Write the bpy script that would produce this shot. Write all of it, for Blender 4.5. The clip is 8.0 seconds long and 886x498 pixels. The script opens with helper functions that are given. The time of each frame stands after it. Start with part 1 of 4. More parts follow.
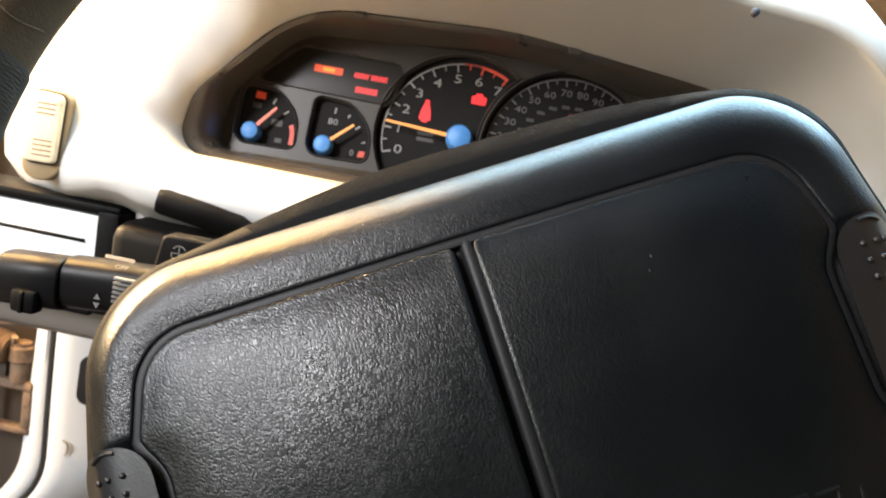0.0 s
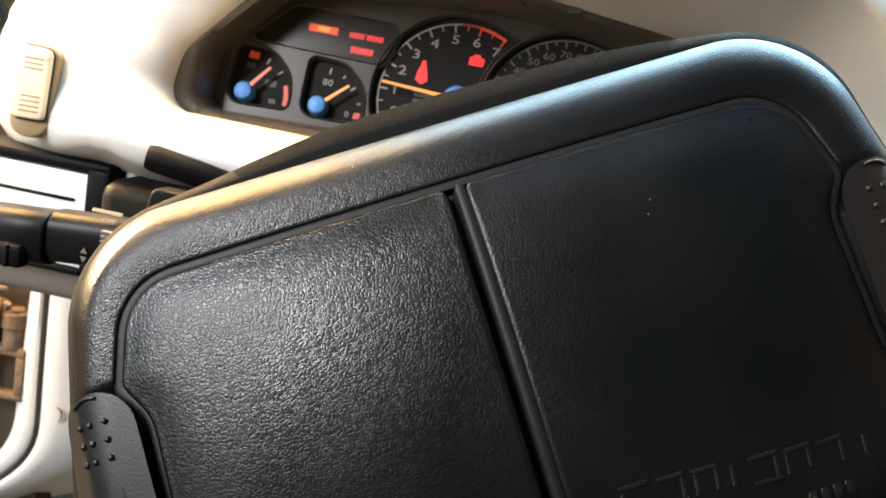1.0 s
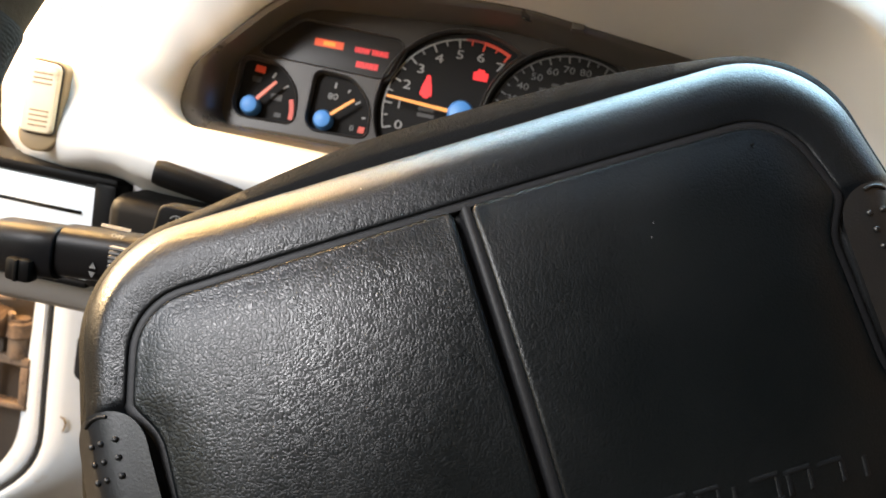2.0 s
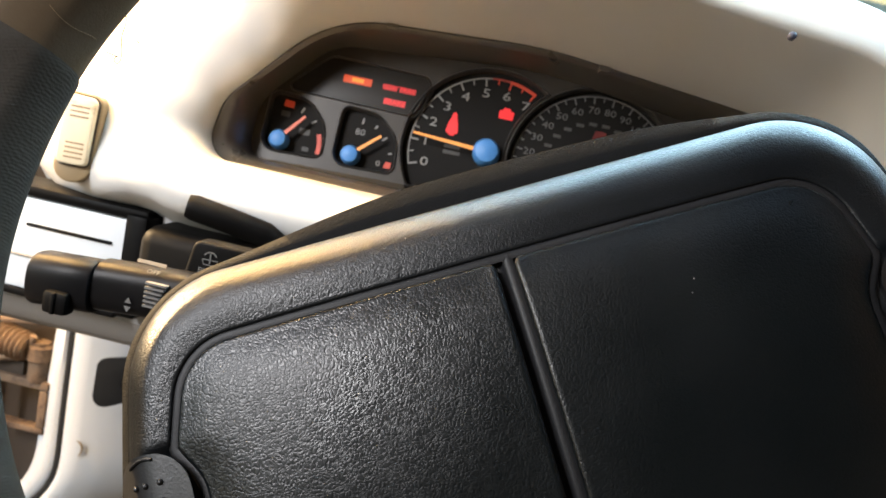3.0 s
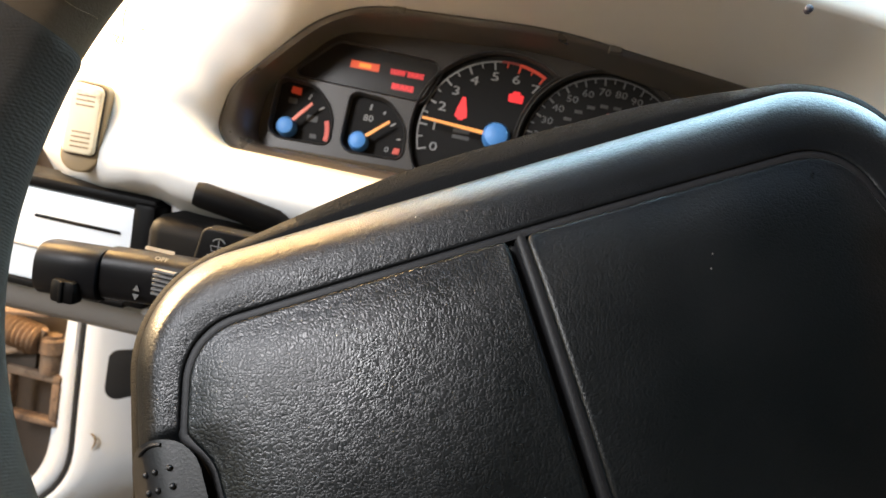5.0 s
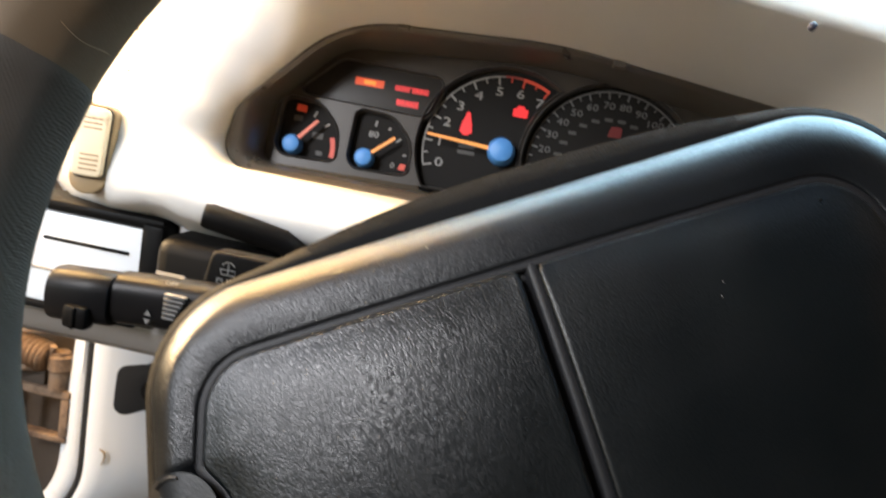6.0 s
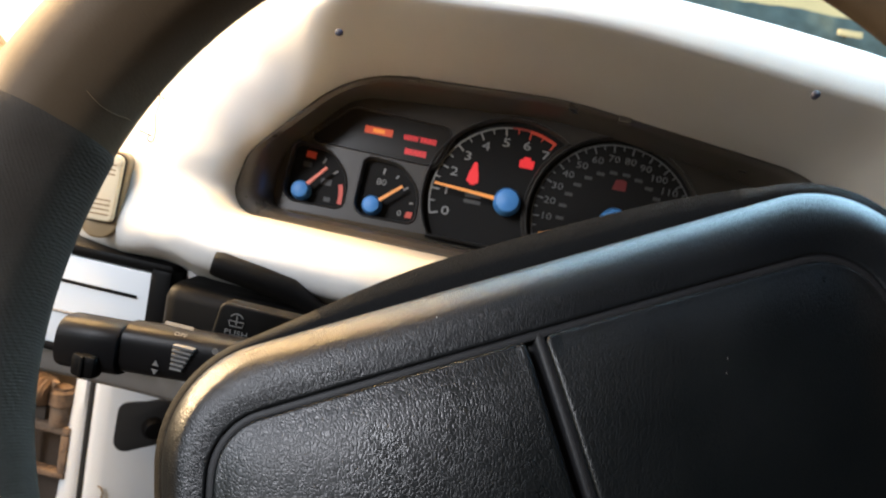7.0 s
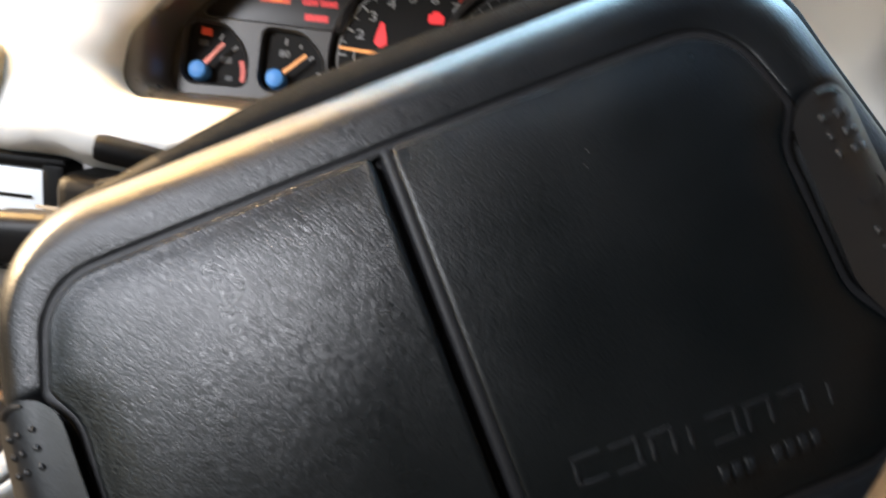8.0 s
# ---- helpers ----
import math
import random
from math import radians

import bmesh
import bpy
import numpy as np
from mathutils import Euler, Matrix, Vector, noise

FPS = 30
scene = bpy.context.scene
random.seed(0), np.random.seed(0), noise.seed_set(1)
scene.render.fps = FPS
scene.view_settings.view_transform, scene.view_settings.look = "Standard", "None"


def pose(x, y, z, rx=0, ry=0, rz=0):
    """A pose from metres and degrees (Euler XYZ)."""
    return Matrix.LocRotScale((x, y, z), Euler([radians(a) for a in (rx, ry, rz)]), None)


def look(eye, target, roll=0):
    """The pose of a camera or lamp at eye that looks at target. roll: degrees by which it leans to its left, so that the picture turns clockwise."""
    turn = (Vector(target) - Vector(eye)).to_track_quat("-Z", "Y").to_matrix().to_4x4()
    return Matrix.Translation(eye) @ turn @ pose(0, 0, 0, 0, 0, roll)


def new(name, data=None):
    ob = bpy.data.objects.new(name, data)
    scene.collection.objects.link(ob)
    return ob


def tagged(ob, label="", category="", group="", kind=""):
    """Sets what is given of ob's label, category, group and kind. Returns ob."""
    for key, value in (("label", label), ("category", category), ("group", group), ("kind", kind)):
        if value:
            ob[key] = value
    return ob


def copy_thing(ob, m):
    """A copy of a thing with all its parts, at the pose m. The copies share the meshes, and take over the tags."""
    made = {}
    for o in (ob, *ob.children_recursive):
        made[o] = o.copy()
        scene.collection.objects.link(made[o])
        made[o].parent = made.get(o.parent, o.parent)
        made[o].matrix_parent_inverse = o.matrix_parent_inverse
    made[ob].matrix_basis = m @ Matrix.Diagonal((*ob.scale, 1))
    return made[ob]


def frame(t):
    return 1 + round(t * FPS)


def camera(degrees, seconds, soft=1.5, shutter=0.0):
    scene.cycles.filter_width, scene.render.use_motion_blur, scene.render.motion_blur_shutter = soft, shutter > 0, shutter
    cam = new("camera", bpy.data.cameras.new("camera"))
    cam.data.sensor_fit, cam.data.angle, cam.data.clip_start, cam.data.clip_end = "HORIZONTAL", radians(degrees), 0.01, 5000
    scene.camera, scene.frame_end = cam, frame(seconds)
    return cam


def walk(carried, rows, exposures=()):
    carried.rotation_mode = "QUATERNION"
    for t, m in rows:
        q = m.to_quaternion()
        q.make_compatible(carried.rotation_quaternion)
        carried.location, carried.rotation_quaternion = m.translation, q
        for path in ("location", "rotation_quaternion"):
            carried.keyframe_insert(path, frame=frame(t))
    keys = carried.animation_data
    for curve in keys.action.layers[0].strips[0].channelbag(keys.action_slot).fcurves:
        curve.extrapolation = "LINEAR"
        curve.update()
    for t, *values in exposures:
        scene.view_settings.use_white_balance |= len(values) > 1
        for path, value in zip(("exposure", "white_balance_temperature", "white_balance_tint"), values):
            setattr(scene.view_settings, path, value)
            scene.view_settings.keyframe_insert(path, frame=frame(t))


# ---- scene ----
cam = camera(59.1, 8.0, shutter=0.7)
cam.data.dof.use_dof, cam.data.dof.focus_distance, cam.data.dof.aperture_fstop = True, 0.27, 22.0
METRES, EYE, TILT, LEAN, TURN = 0.132, 1.0, -10.0, -10.0, 7.0
ROWS = [
    (0.0, 0.0, 0.0, 0.0, 0.0, 0.0, -0.0),
    (0.5, 0.0453, 0.0158, -0.0705, 0.12, -0.04, 0.37),
    (1.0, 0.0154, 0.0536, -0.085, -0.07, -1.4, -0.38),
    (2.5, -0.0313, 0.0074, -0.0165, 0.22, -0.09, -1.02),
    (3.0, -0.0791, -0.0033, 0.0092, 0.57, 0.78, -1.7),
    (3.5, -0.0755, 0.0223, 0.0035, 0.81, 0.43, -1.27),
    (4.0, -0.1015, 0.0344, 0.0032, 1.13, 0.05, -1.11),
    (4.5, -0.0947, 0.0439, -0.019, 1.33, 0.13, -1.15),
    (6.0, -0.1012, 0.0251, 0.0411, 1.53, 0.39, -0.2),
    (6.5, -0.1284, -0.0142, 0.1233, 1.82, 1.57, -1.27),
    (7.0, -0.1238, -0.0135, 0.1346, 1.55, 2.54, -1.38),
    (7.5, -0.0533, 0.0717, 0.0647, 1.03, -1.06, 1.29),
    (8.0, 0.1778, 0.1552, -0.0821, 0.37, -4.02, 4.26),
]
BETWEEN = [
    (0.7, look((0.002, 0.004, 0.989), (-0.168, 1.964, 0.630), 10.4)),
    (5.8, look((-0.009, 0.002, 0.998), (-0.240, 1.959, 0.657), 10.2)),
    (6.2, look((-0.020, -0.001, 1.008), (-0.257, 1.958, 0.685), 10.8)),
    (6.7, look((-0.021, -0.005, 1.018), (-0.277, 1.960, 0.749), 11.6)),
    (7.2, look((-0.018, 0.004, 1.008), (-0.260, 1.967, 0.714), 10.5)),
    (7.8, look((0.011, 0.019, 0.996), (-0.176, 1.961, 0.556), 7.4)),
]
path_rows = [(t, pose(0, 0, EYE, TILT, LEAN, TURN) @ pose(METRES * x, METRES * y, METRES * z, 90 + pitch, roll, yaw)) for t, x, y, z, yaw, pitch, roll in ROWS]
walk(cam, sorted(path_rows + BETWEEN, key=lambda row: row[0]),
     [(0.0, 2.53, 6900, 10), (1.0, 2.40, 6900, 10), (2.5, 2.49, 6900, 10), (3.0, 2.25, 6900, 10), (3.5, 2.23, 6850, 10), (4.5, 2.29, 6850, 10),
      (6.0, 2.28, 6750, 10), (6.5, 2.02, 6650, 10), (7.0, 1.76, 6450, 10), (7.5, 1.78, 6500, 10), (8.0, 2.34, 6500, 10)])

# ---- world, sun and exposure ----
SUN_TO = Vector((-0.93, 0.13, 0.335)).normalized()
sky_world = bpy.data.worlds.new("sky")
scene.world = sky_world
sky_world.use_nodes = True
wn = sky_world.node_tree
sky = wn.nodes.new("ShaderNodeTexSky")
sky.sky_type, sky.sun_disc = "NISHITA", False
sky.sun_elevation = math.asin(SUN_TO.z)
sky.sun_rotation = math.atan2(SUN_TO.x, SUN_TO.y)
wn.nodes["Background"].inputs["Strength"].default_value = 0.15
wn.links.new(sky.outputs[0], wn.nodes["Background"].inputs["Color"])
sun_data = bpy.data.lights.new("sun", "SUN")
sun_data.energy, sun_data.angle, sun_data.color = 3.4, radians(0.6), (1.0, 0.70, 0.38)
sun = new("sun", sun_data)
sun.matrix_world = look(SUN_TO * 30, (0, 0, 0))
# unseen fill lamp inside the cabin, added for the sheen on the pad
sheen_fill = bpy.data.lights.new("pad_sheen_fill", "AREA")
sheen_fill.shape, sheen_fill.size, sheen_fill.size_y, sheen_fill.energy, sheen_fill.color = "RECTANGLE", 0.18, 0.34, 3.1, (0.93, 0.94, 1.0)
# orange fill lamp inside the cabin, added for the pad border's warm highlight
edge_fill = bpy.data.lights.new("warm_edge_fill", "AREA")
edge_fill.shape, edge_fill.size, edge_fill.size_y, edge_fill.energy, edge_fill.color = "RECTANGLE", 0.26, 0.32, 3.8, (1.0, 0.60, 0.22)
new("warm_edge_fill", edge_fill).matrix_world = look((-0.48, 0.42, 1.335), (-0.10, 0.25, 0.94))
screen_sky = bpy.data.lights.new("windscreen_sky", "AREA")
screen_sky.shape, screen_sky.size, screen_sky.size_y, screen_sky.energy, screen_sky.color = "RECTANGLE", 0.72, 0.40, 2.6, (0.46, 0.76, 1.0)
new("windscreen_sky", screen_sky).matrix_world = look((0.02, 0.50, 1.325), (0.02, 0.30, 0.948))
new("pad_sheen_fill", sheen_fill).matrix_world = look((-0.60, -0.40, 1.37), (-0.10, 0.22, 0.95))


# ---- materials ----
def material(name, color, rough=0.5, metal=0.0, spec=0.5, grain=0.0, grain_scale=300.0, leather=0.0, leather_scale=480.0,
             mottle=0.15, mottle_scale=12.0, coat=0.0, glow=None, glow_strength=0.0, smudge=0.0, weave=0.0, stain=None, stain_scale=6.0, stain_at=0.62, flat=False):
    m = bpy.data.materials.new(name)
    m.use_nodes = True
    n, l = m.node_tree.nodes, m.node_tree.links
    b = n["Principled BSDF"]
    b.inputs["Base Color"].default_value = (*color, 1)
    b.inputs["Roughness"].default_value = rough
    b.inputs["Metallic"].default_value = metal
    b.inputs["Specular IOR Level"].default_value = spec
    b.inputs["Coat Weight"].default_value = coat
    b.inputs["Coat Roughness"].default_value = 0.12
    if glow:
        b.inputs["Emission Color"].default_value = (*glow, 1)
        b.inputs["Emission Strength"].default_value = glow_strength
    co = n.new("ShaderNodeTexCoord")
    base = None
    if mottle:
        t = n.new("ShaderNodeTexNoise")
        t.inputs["Scale"].default_value, t.inputs["Detail"].default_value = mottle_scale, 8
        l.new(co.outputs["Object"], t.inputs["Vector"])
        mix = n.new("ShaderNodeMix")
        mix.data_type = "RGBA"
        mix.inputs["A"].default_value = (*[c * (1 - mottle) for c in color], 1)
        mix.inputs["B"].default_value = (*[min(1, c * (1 + mottle)) for c in color], 1)
        l.new(t.outputs["Fac"], mix.inputs["Factor"])
        base = mix.outputs["Result"]
    if stain:
        t = n.new("ShaderNodeTexNoise")
        t.inputs["Scale"].default_value, t.inputs["Detail"].default_value, t.inputs["Roughness"].default_value = stain_scale, 10, 0.65
        l.new(co.outputs["Object"], t.inputs["Vector"])
        r = n.new("ShaderNodeMapRange")
        r.inputs["From Min"].default_value, r.inputs["From Max"].default_value = stain_at, stain_at + 0.15
        l.new(t.outputs["Fac"], r.inputs["Value"])
        mix = n.new("ShaderNodeMix")
        mix.data_type = "RGBA"
        if base:
            l.new(base, mix.inputs["A"])
        else:
            mix.inputs["A"].default_value = (*color, 1)
        mix.inputs["B"].default_value = (*stain, 1)
        l.new(r.outputs["Result"], mix.inputs["Factor"])
        base = mix.outputs["Result"]
    if base:
        l.new(base, b.inputs["Base Color"])
    if smudge:
        t = n.new("ShaderNodeTexNoise")
        t.inputs["Scale"].default_value, t.inputs["Detail"].default_value = 26, 6
        l.new(co.outputs["Object"], t.inputs["Vector"])
        r = n.new("ShaderNodeMapRange")
        r.inputs["From Min"].default_value, r.inputs["From Max"].default_value = 0.3, 0.7
        r.inputs["To Min"].default_value, r.inputs["To Max"].default_value = max(0.05, rough - smudge), min(1, rough + smudge)
        l.new(t.outputs["Fac"], r.inputs["Value"])
        l.new(r.outputs["Result"], b.inputs["Roughness"])
    normal = None
    if leather:
        warp = n.new("ShaderNodeTexNoise")
        warp.inputs["Scale"].default_value, warp.inputs["Detail"].default_value = 260, 3
        l.new(co.outputs["Object"], warp.inputs["Vector"])
        add = n.new("ShaderNodeVectorMath")
        add.operation = "MULTIPLY_ADD"
        add.inputs[1].default_value = (0.0038, 0.0038, 0.0038)
        l.new(warp.outputs["Color"], add.inputs[0])
        l.new(co.outputs["Object"], add.inputs[2])
        v = n.new("ShaderNodeTexVoronoi")
        v.feature = "DISTANCE_TO_EDGE"
        if flat:
            v.voronoi_dimensions = "2D"
        v.inputs["Scale"].default_value = leather_scale
        l.new(add.outputs[0], v.inputs["Vector"])
        groove = n.new("ShaderNodeMapRange")
        groove.interpolation_type = "SMOOTHSTEP"
        groove.inputs["From Min"].default_value, groove.inputs["From Max"].default_value = 0.0, 0.24
        l.new(v.outputs["Distance"], groove.inputs["Value"])
        big = n.new("ShaderNodeTexNoise")
        big.inputs["Scale"].default_value, big.inputs["Detail"].default_value = leather_scale * 0.9, 3
        l.new(add.outputs[0], big.inputs["Vector"])
        s = n.new("ShaderNodeMath")
        s.operation = "MULTIPLY_ADD"
        s.inputs[1].default_value = 1.9
        l.new(groove.outputs["Result"], s.inputs[0])
        v2 = n.new("ShaderNodeTexVoronoi")
        v2.feature = "DISTANCE_TO_EDGE"
        if flat:
            v2.voronoi_dimensions = "2D"
        v2.inputs["Scale"].default_value = leather_scale * 0.47
        l.new(add.outputs[0], v2.inputs["Vector"])
        fold = n.new("ShaderNodeMapRange")
        fold.interpolation_type = "SMOOTHSTEP"
        fold.inputs["From Min"].default_value, fold.inputs["From Max"].default_value = 0.0, 0.14
        fold.inputs["To Max"].default_value = 1.2
        l.new(v2.outputs["Distance"], fold.inputs["Value"])
        both = n.new("ShaderNodeMath")
        both.operation = "MULTIPLY_ADD"
        both.inputs[1].default_value = 0.4
        l.new(big.outputs["Fac"], both.inputs[0])
        l.new(fold.outputs["Result"], both.inputs[2])
        l.new(both.outputs[0], s.inputs[2])
        bump = n.new("ShaderNodeBump")
        bump.inputs["Strength"].default_value, bump.inputs["Distance"].default_value = leather, 0.0010
        l.new(s.outputs[0], bump.inputs["Height"])
        normal = bump
    if grain:
        t = n.new("ShaderNodeTexNoise")
        t.inputs["Scale"].default_value, t.inputs["Detail"].default_value = grain_scale, 4
        l.new(co.outputs["Object"], t.inputs["Vector"])
        bump = n.new("ShaderNodeBump")
        bump.inputs["Strength"].default_value, bump.inputs["Distance"].default_value = grain, 0.001
        l.new(t.outputs["Fac"], bump.inputs["Height"])
        if normal:
            l.new(normal.outputs["Normal"], bump.inputs["Normal"])
        normal = bump
    if weave:
        heights = []
        for axis in ("X", "Y"):
            t = n.new("ShaderNodeTexWave")
            t.bands_direction = axis
            t.inputs["Scale"].default_value, t.inputs["Distortion"].default_value = weave, 0.6
            l.new(co.outputs["Object"], t.inputs["Vector"])
            heights.append(t)
        both = n.new("ShaderNodeMath")
        l.new(heights[0].outputs["Fac"], both.inputs[0])
        l.new(heights[1].outputs["Fac"], both.inputs[1])
        bump = n.new("ShaderNodeBump")
        bump.inputs["Strength"].default_value, bump.inputs["Distance"].default_value = 0.16, 0.0004
        l.new(both.outputs[0], bump.inputs["Height"])
        if normal:
            l.new(normal.outputs["Normal"], bump.inputs["Normal"])
        normal = bump
    if normal:
        l.new(normal.outputs["Normal"], b.inputs["Normal"])
    return m


PAD = material("pad_vinyl", (0.0014, 0.0024, 0.0029), 0.32, spec=0.31, leather=0.12, leather_scale=850, flat=True, smudge=0.06, mottle=0.2)
PAD_EDGE = material("pad_edge_vinyl", (0.0022, 0.0032, 0.0042), 0.35, spec=0.35, leather=0.13, leather_scale=980, smudge=0.05, mottle=0.2)
STRIP = material("seam_plastic", (0.007, 0.0072, 0.008), 0.52, spec=0.24, grain=0.1, grain_scale=900)
BACK = material("back_cover_plastic", (0.0055, 0.0058, 0.0062), 0.7, spec=0.08, leather=0.2, leather_scale=900)
HORN = material("horn_plastic", (0.006, 0.0062, 0.0064), 0.42, spec=0.45, grain=0.10, grain_scale=1400, smudge=0.05)
RIM = material("rim_leather", (0.070, 0.047, 0.026), 0.7, spec=0.18, leather=0.07, leather_scale=700, mottle=0.3, smudge=0.1)
TAPE = material("rim_cloth_tape", (0.040, 0.034, 0.028), 0.85, spec=0.08, grain=0.2, grain_scale=900, mottle=0.25, mottle_scale=60, weave=320.0)
PAINT = material("dash_silver_paint", (0.47, 0.47, 0.46), 0.42, spec=0.5, grain=0.03, grain_scale=1600, mottle=0.04, smudge=0.05,
                 stain=(0.42, 0.37, 0.30), stain_scale=9, stain_at=0.68)
WHITE = material("white_plastic", (0.62, 0.65, 0.67), 0.4, grain=0.03, grain_scale=1200, mottle=0.04, stain=(0.45, 0.38, 0.28), stain_scale=14, stain_at=0.64)
CREAM = material("cream_plastic", (0.58, 0.49, 0.34), 0.45, grain=0.03, grain_scale=1200, mottle=0.06, stain=(0.30, 0.22, 0.13), stain_scale=60, stain_at=0.6)
BROWN = material("brown_and_bezel_shade", (0.22, 0.155, 0.08), 0.45, grain=0.03, grain_scale=1200, mottle=0.1)
STALK = material("stalk_plastic", (0.0045, 0.0045, 0.005), 0.36, spec=0.09, grain=0.06, grain_scale=1200, smudge=0.05)
RECESS_SHADE = material("recess_shade", (0.014, 0.0145, 0.015), 0.6, grain=0.06, mottle=0.2)
RIBS = material("brown_print", (0.20, 0.13, 0.07), 0.6)
GREY = material("grey_plastic", (0.20, 0.19, 0.18), 0.6, grain=0.12, grain_scale=900, mottle=0.12)
BLACK = material("black_plastic", (0.0030, 0.0029, 0.0029), 0.5, spec=0.06, grain=0.06, grain_scale=1200, smudge=0.08)
BEZEL = material("bezel_satin", (0.062, 0.055, 0.047), 0.32, spec=0.8, grain=0.03, grain_scale=900, smudge=0.06)
TRIM = material("dial_trim", (0.035, 0.032, 0.029), 0.35)
PLATE = material("cluster_plate", (0.034, 0.029, 0.024), 0.40, spec=0.35, grain=0.05, grain_scale=1500)
DIAL = material("dial_face", (0.010, 0.0092, 0.0085), 0.7, spec=0.12, mottle=0.1)
PRINT = material("dial_print", (0.23, 0.225, 0.215), 0.6, mottle=0.05)
FAINT = material("faint_print", (0.095, 0.094, 0.092), 0.6, mottle=0.05)
DARKRED = material("dark_red_print", (0.22, 0.03, 0.02), 0.5, mottle=0.05)
DIMPRINT = material("dim_print", (0.045, 0.044, 0.042), 0.6, mottle=0.05)
# red print and needles are brightened by a slight glow; none is a lamp
REDPRINT = material("red_print", (0.42, 0.045, 0.022), 0.5, mottle=0.05, glow=(1.0, 0.09, 0.03), glow_strength=0.025)
NEEDLE = material("needle_orange", (0.85, 0.32, 0.07), 0.45, mottle=0.05, glow=(1.0, 0.36, 0.06), glow_strength=0.035)
NEEDLE_RED = material("needle_red", (0.52, 0.085, 0.03), 0.45, mottle=0.05, glow=(1.0, 0.14, 0.04), glow_strength=0.015)
BLUE = material("blue_cap", (0.055, 0.21, 0.50), 0.5, mottle=0.08, mottle_scale=200, grain=0.05)
SMOKE = material("smoked_lens", (0.011, 0.0095, 0.008), 0.3, spec=0.3, mottle=0.15, grain=0.02)
LAMP_RED = material("lit_red_lamp", (0.5, 0.02, 0.02), 0.5, mottle=0, glow=(1.0, 0.02, 0.03), glow_strength=0.13)
LAMP_AMBER = material("lit_amber_lamp", (0.2, 0.03, 0.01), 0.5, mottle=0, glow=(1.0, 0.085, 0.004), glow_strength=0.12)
LAMP_HOT = material("hot_amber_lamp", (0.3, 0.08, 0.01), 0.5, mottle=0, glow=(1.0, 0.32, 0.03), glow_strength=0.2)
LAMP_DIM = material("lit_lamp_field", (0.3, 0.02, 0.02), 0.5, mottle=0, glow=(1.0, 0.03, 0.03), glow_strength=0.04)
LAMP_OFF = material("unlit_red_lamp", (0.12, 0.012, 0.012), 0.5, mottle=0)
INK = material("blue_plug", (0.010, 0.012, 0.03), 0.5, mottle=0.1)
RUST = material("dusty_steel", (0.165, 0.108, 0.068), 0.8, grain=0.5, grain_scale=180, mottle=0.45, mottle_scale=60, stain=(0.05, 0.03, 0.02), stain_scale=40, stain_at=0.5)
BOOT = material("dusty_rubber", (0.24, 0.16, 0.10), 0.85, grain=0.3, grain_scale=300, mottle=0.4, mottle_scale=50)
DARK = material("dirty_metal_and_gap_shade", (0.045, 0.033, 0.024), 0.8, grain=0.3, mottle=0.4, mottle_scale=25)
RUBBER = material("black_rubber", (0.012, 0.012, 0.012), 0.6, grain=0.1)
HEADLINER = material("headliner_cloth", (0.07, 0.062, 0.054), 0.95, grain=0.2, grain_scale=500)
LINING = material("grey_lining", (0.03, 0.029, 0.028), 0.9, grain=0.2, grain_scale=500)
CARPET = material("dark_carpet", (0.05, 0.05, 0.052), 0.95, grain=0.6, grain_scale=400, mottle=0.3)
COWL = material("cowl_plastic", (0.012, 0.034, 0.040), 0.5, grain=0.3, grain_scale=120, mottle=0.3, mottle_scale=20)
SOIL = material("ground_soil", (0.24, 0.19, 0.13), 0.95, grain=0.6, grain_scale=30, mottle=0.35, mottle_scale=3)
# leaf colour is paled to stand in for haze on the windscreen
HEDGE = material("hazed_leaves", (0.13, 0.18, 0.165), 0.8, grain=0.8, grain_scale=14, mottle=0.6, mottle_scale=5)
# the glow stands in for sunlight on the far wall and board
YELLOW = material("glowing_far_plaster", (0.62, 0.50, 0.27), 0.9, glow=(1.0, 0.82, 0.45), glow_strength=0.13, mottle=0.2, mottle_scale=1.5, grain=0.2, grain_scale=20)

GLASS = bpy.data.materials.new("clear_glass")
GLASS.use_nodes = True
gn = GLASS.node_tree
gb = gn.nodes["Principled BSDF"]
gb.inputs["Base Color"].default_value = (0.94, 0.98, 0.97, 1)
gb.inputs["Roughness"].default_value, gb.inputs["IOR"].default_value, gb.inputs["Transmission Weight"].default_value = 0.0, 1.45, 1.0


# ---- building helpers ----
def part(name, bm, mat, parent, label="", sharp=40):
    """One mesh under a thing or a part, in the parent's own axes."""
    me = bpy.data.meshes.new(name)
    bmesh.ops.recalc_face_normals(bm, faces=bm.faces)
    bm.to_mesh(me)
    bm.free()
    for p in me.polygons:
        p.use_smooth = True
    me.set_sharp_from_angle(angle=radians(sharp))
    me.materials.append(mat)
    ob = new(name, me)
    ob.parent = parent
    return tagged(ob, label)


def thing(name, m, label, category, group="", kind=""):
    ob = new(name)
    ob.empty_display_size = 0.02
    ob.matrix_world = m
    return tagged(ob, label, category, group, kind)


def setting(name, bm, mat, label="", category="", sharp=40):
    ob = part(name, bm, mat, None, label, sharp)
    return tagged(ob, label, category, kind="structure")


def loft(rings, closed=True, cap_first=False, cap_last=False, bm=None):
    bm = bm or bmesh.new()
    vs = [[bm.verts.new(p) for p in ring] for ring in rings]
    n = len(vs[0])
    for a, b in zip(vs, vs[1:]):
        for i in range(n if closed else n - 1):
            j = (i + 1) % n
            bm.faces.new((a[i], a[j], b[j], b[i]))
    if cap_first:
        bm.faces.new(vs[0])
    if cap_last:
        bm.faces.new(vs[-1])
    return bm


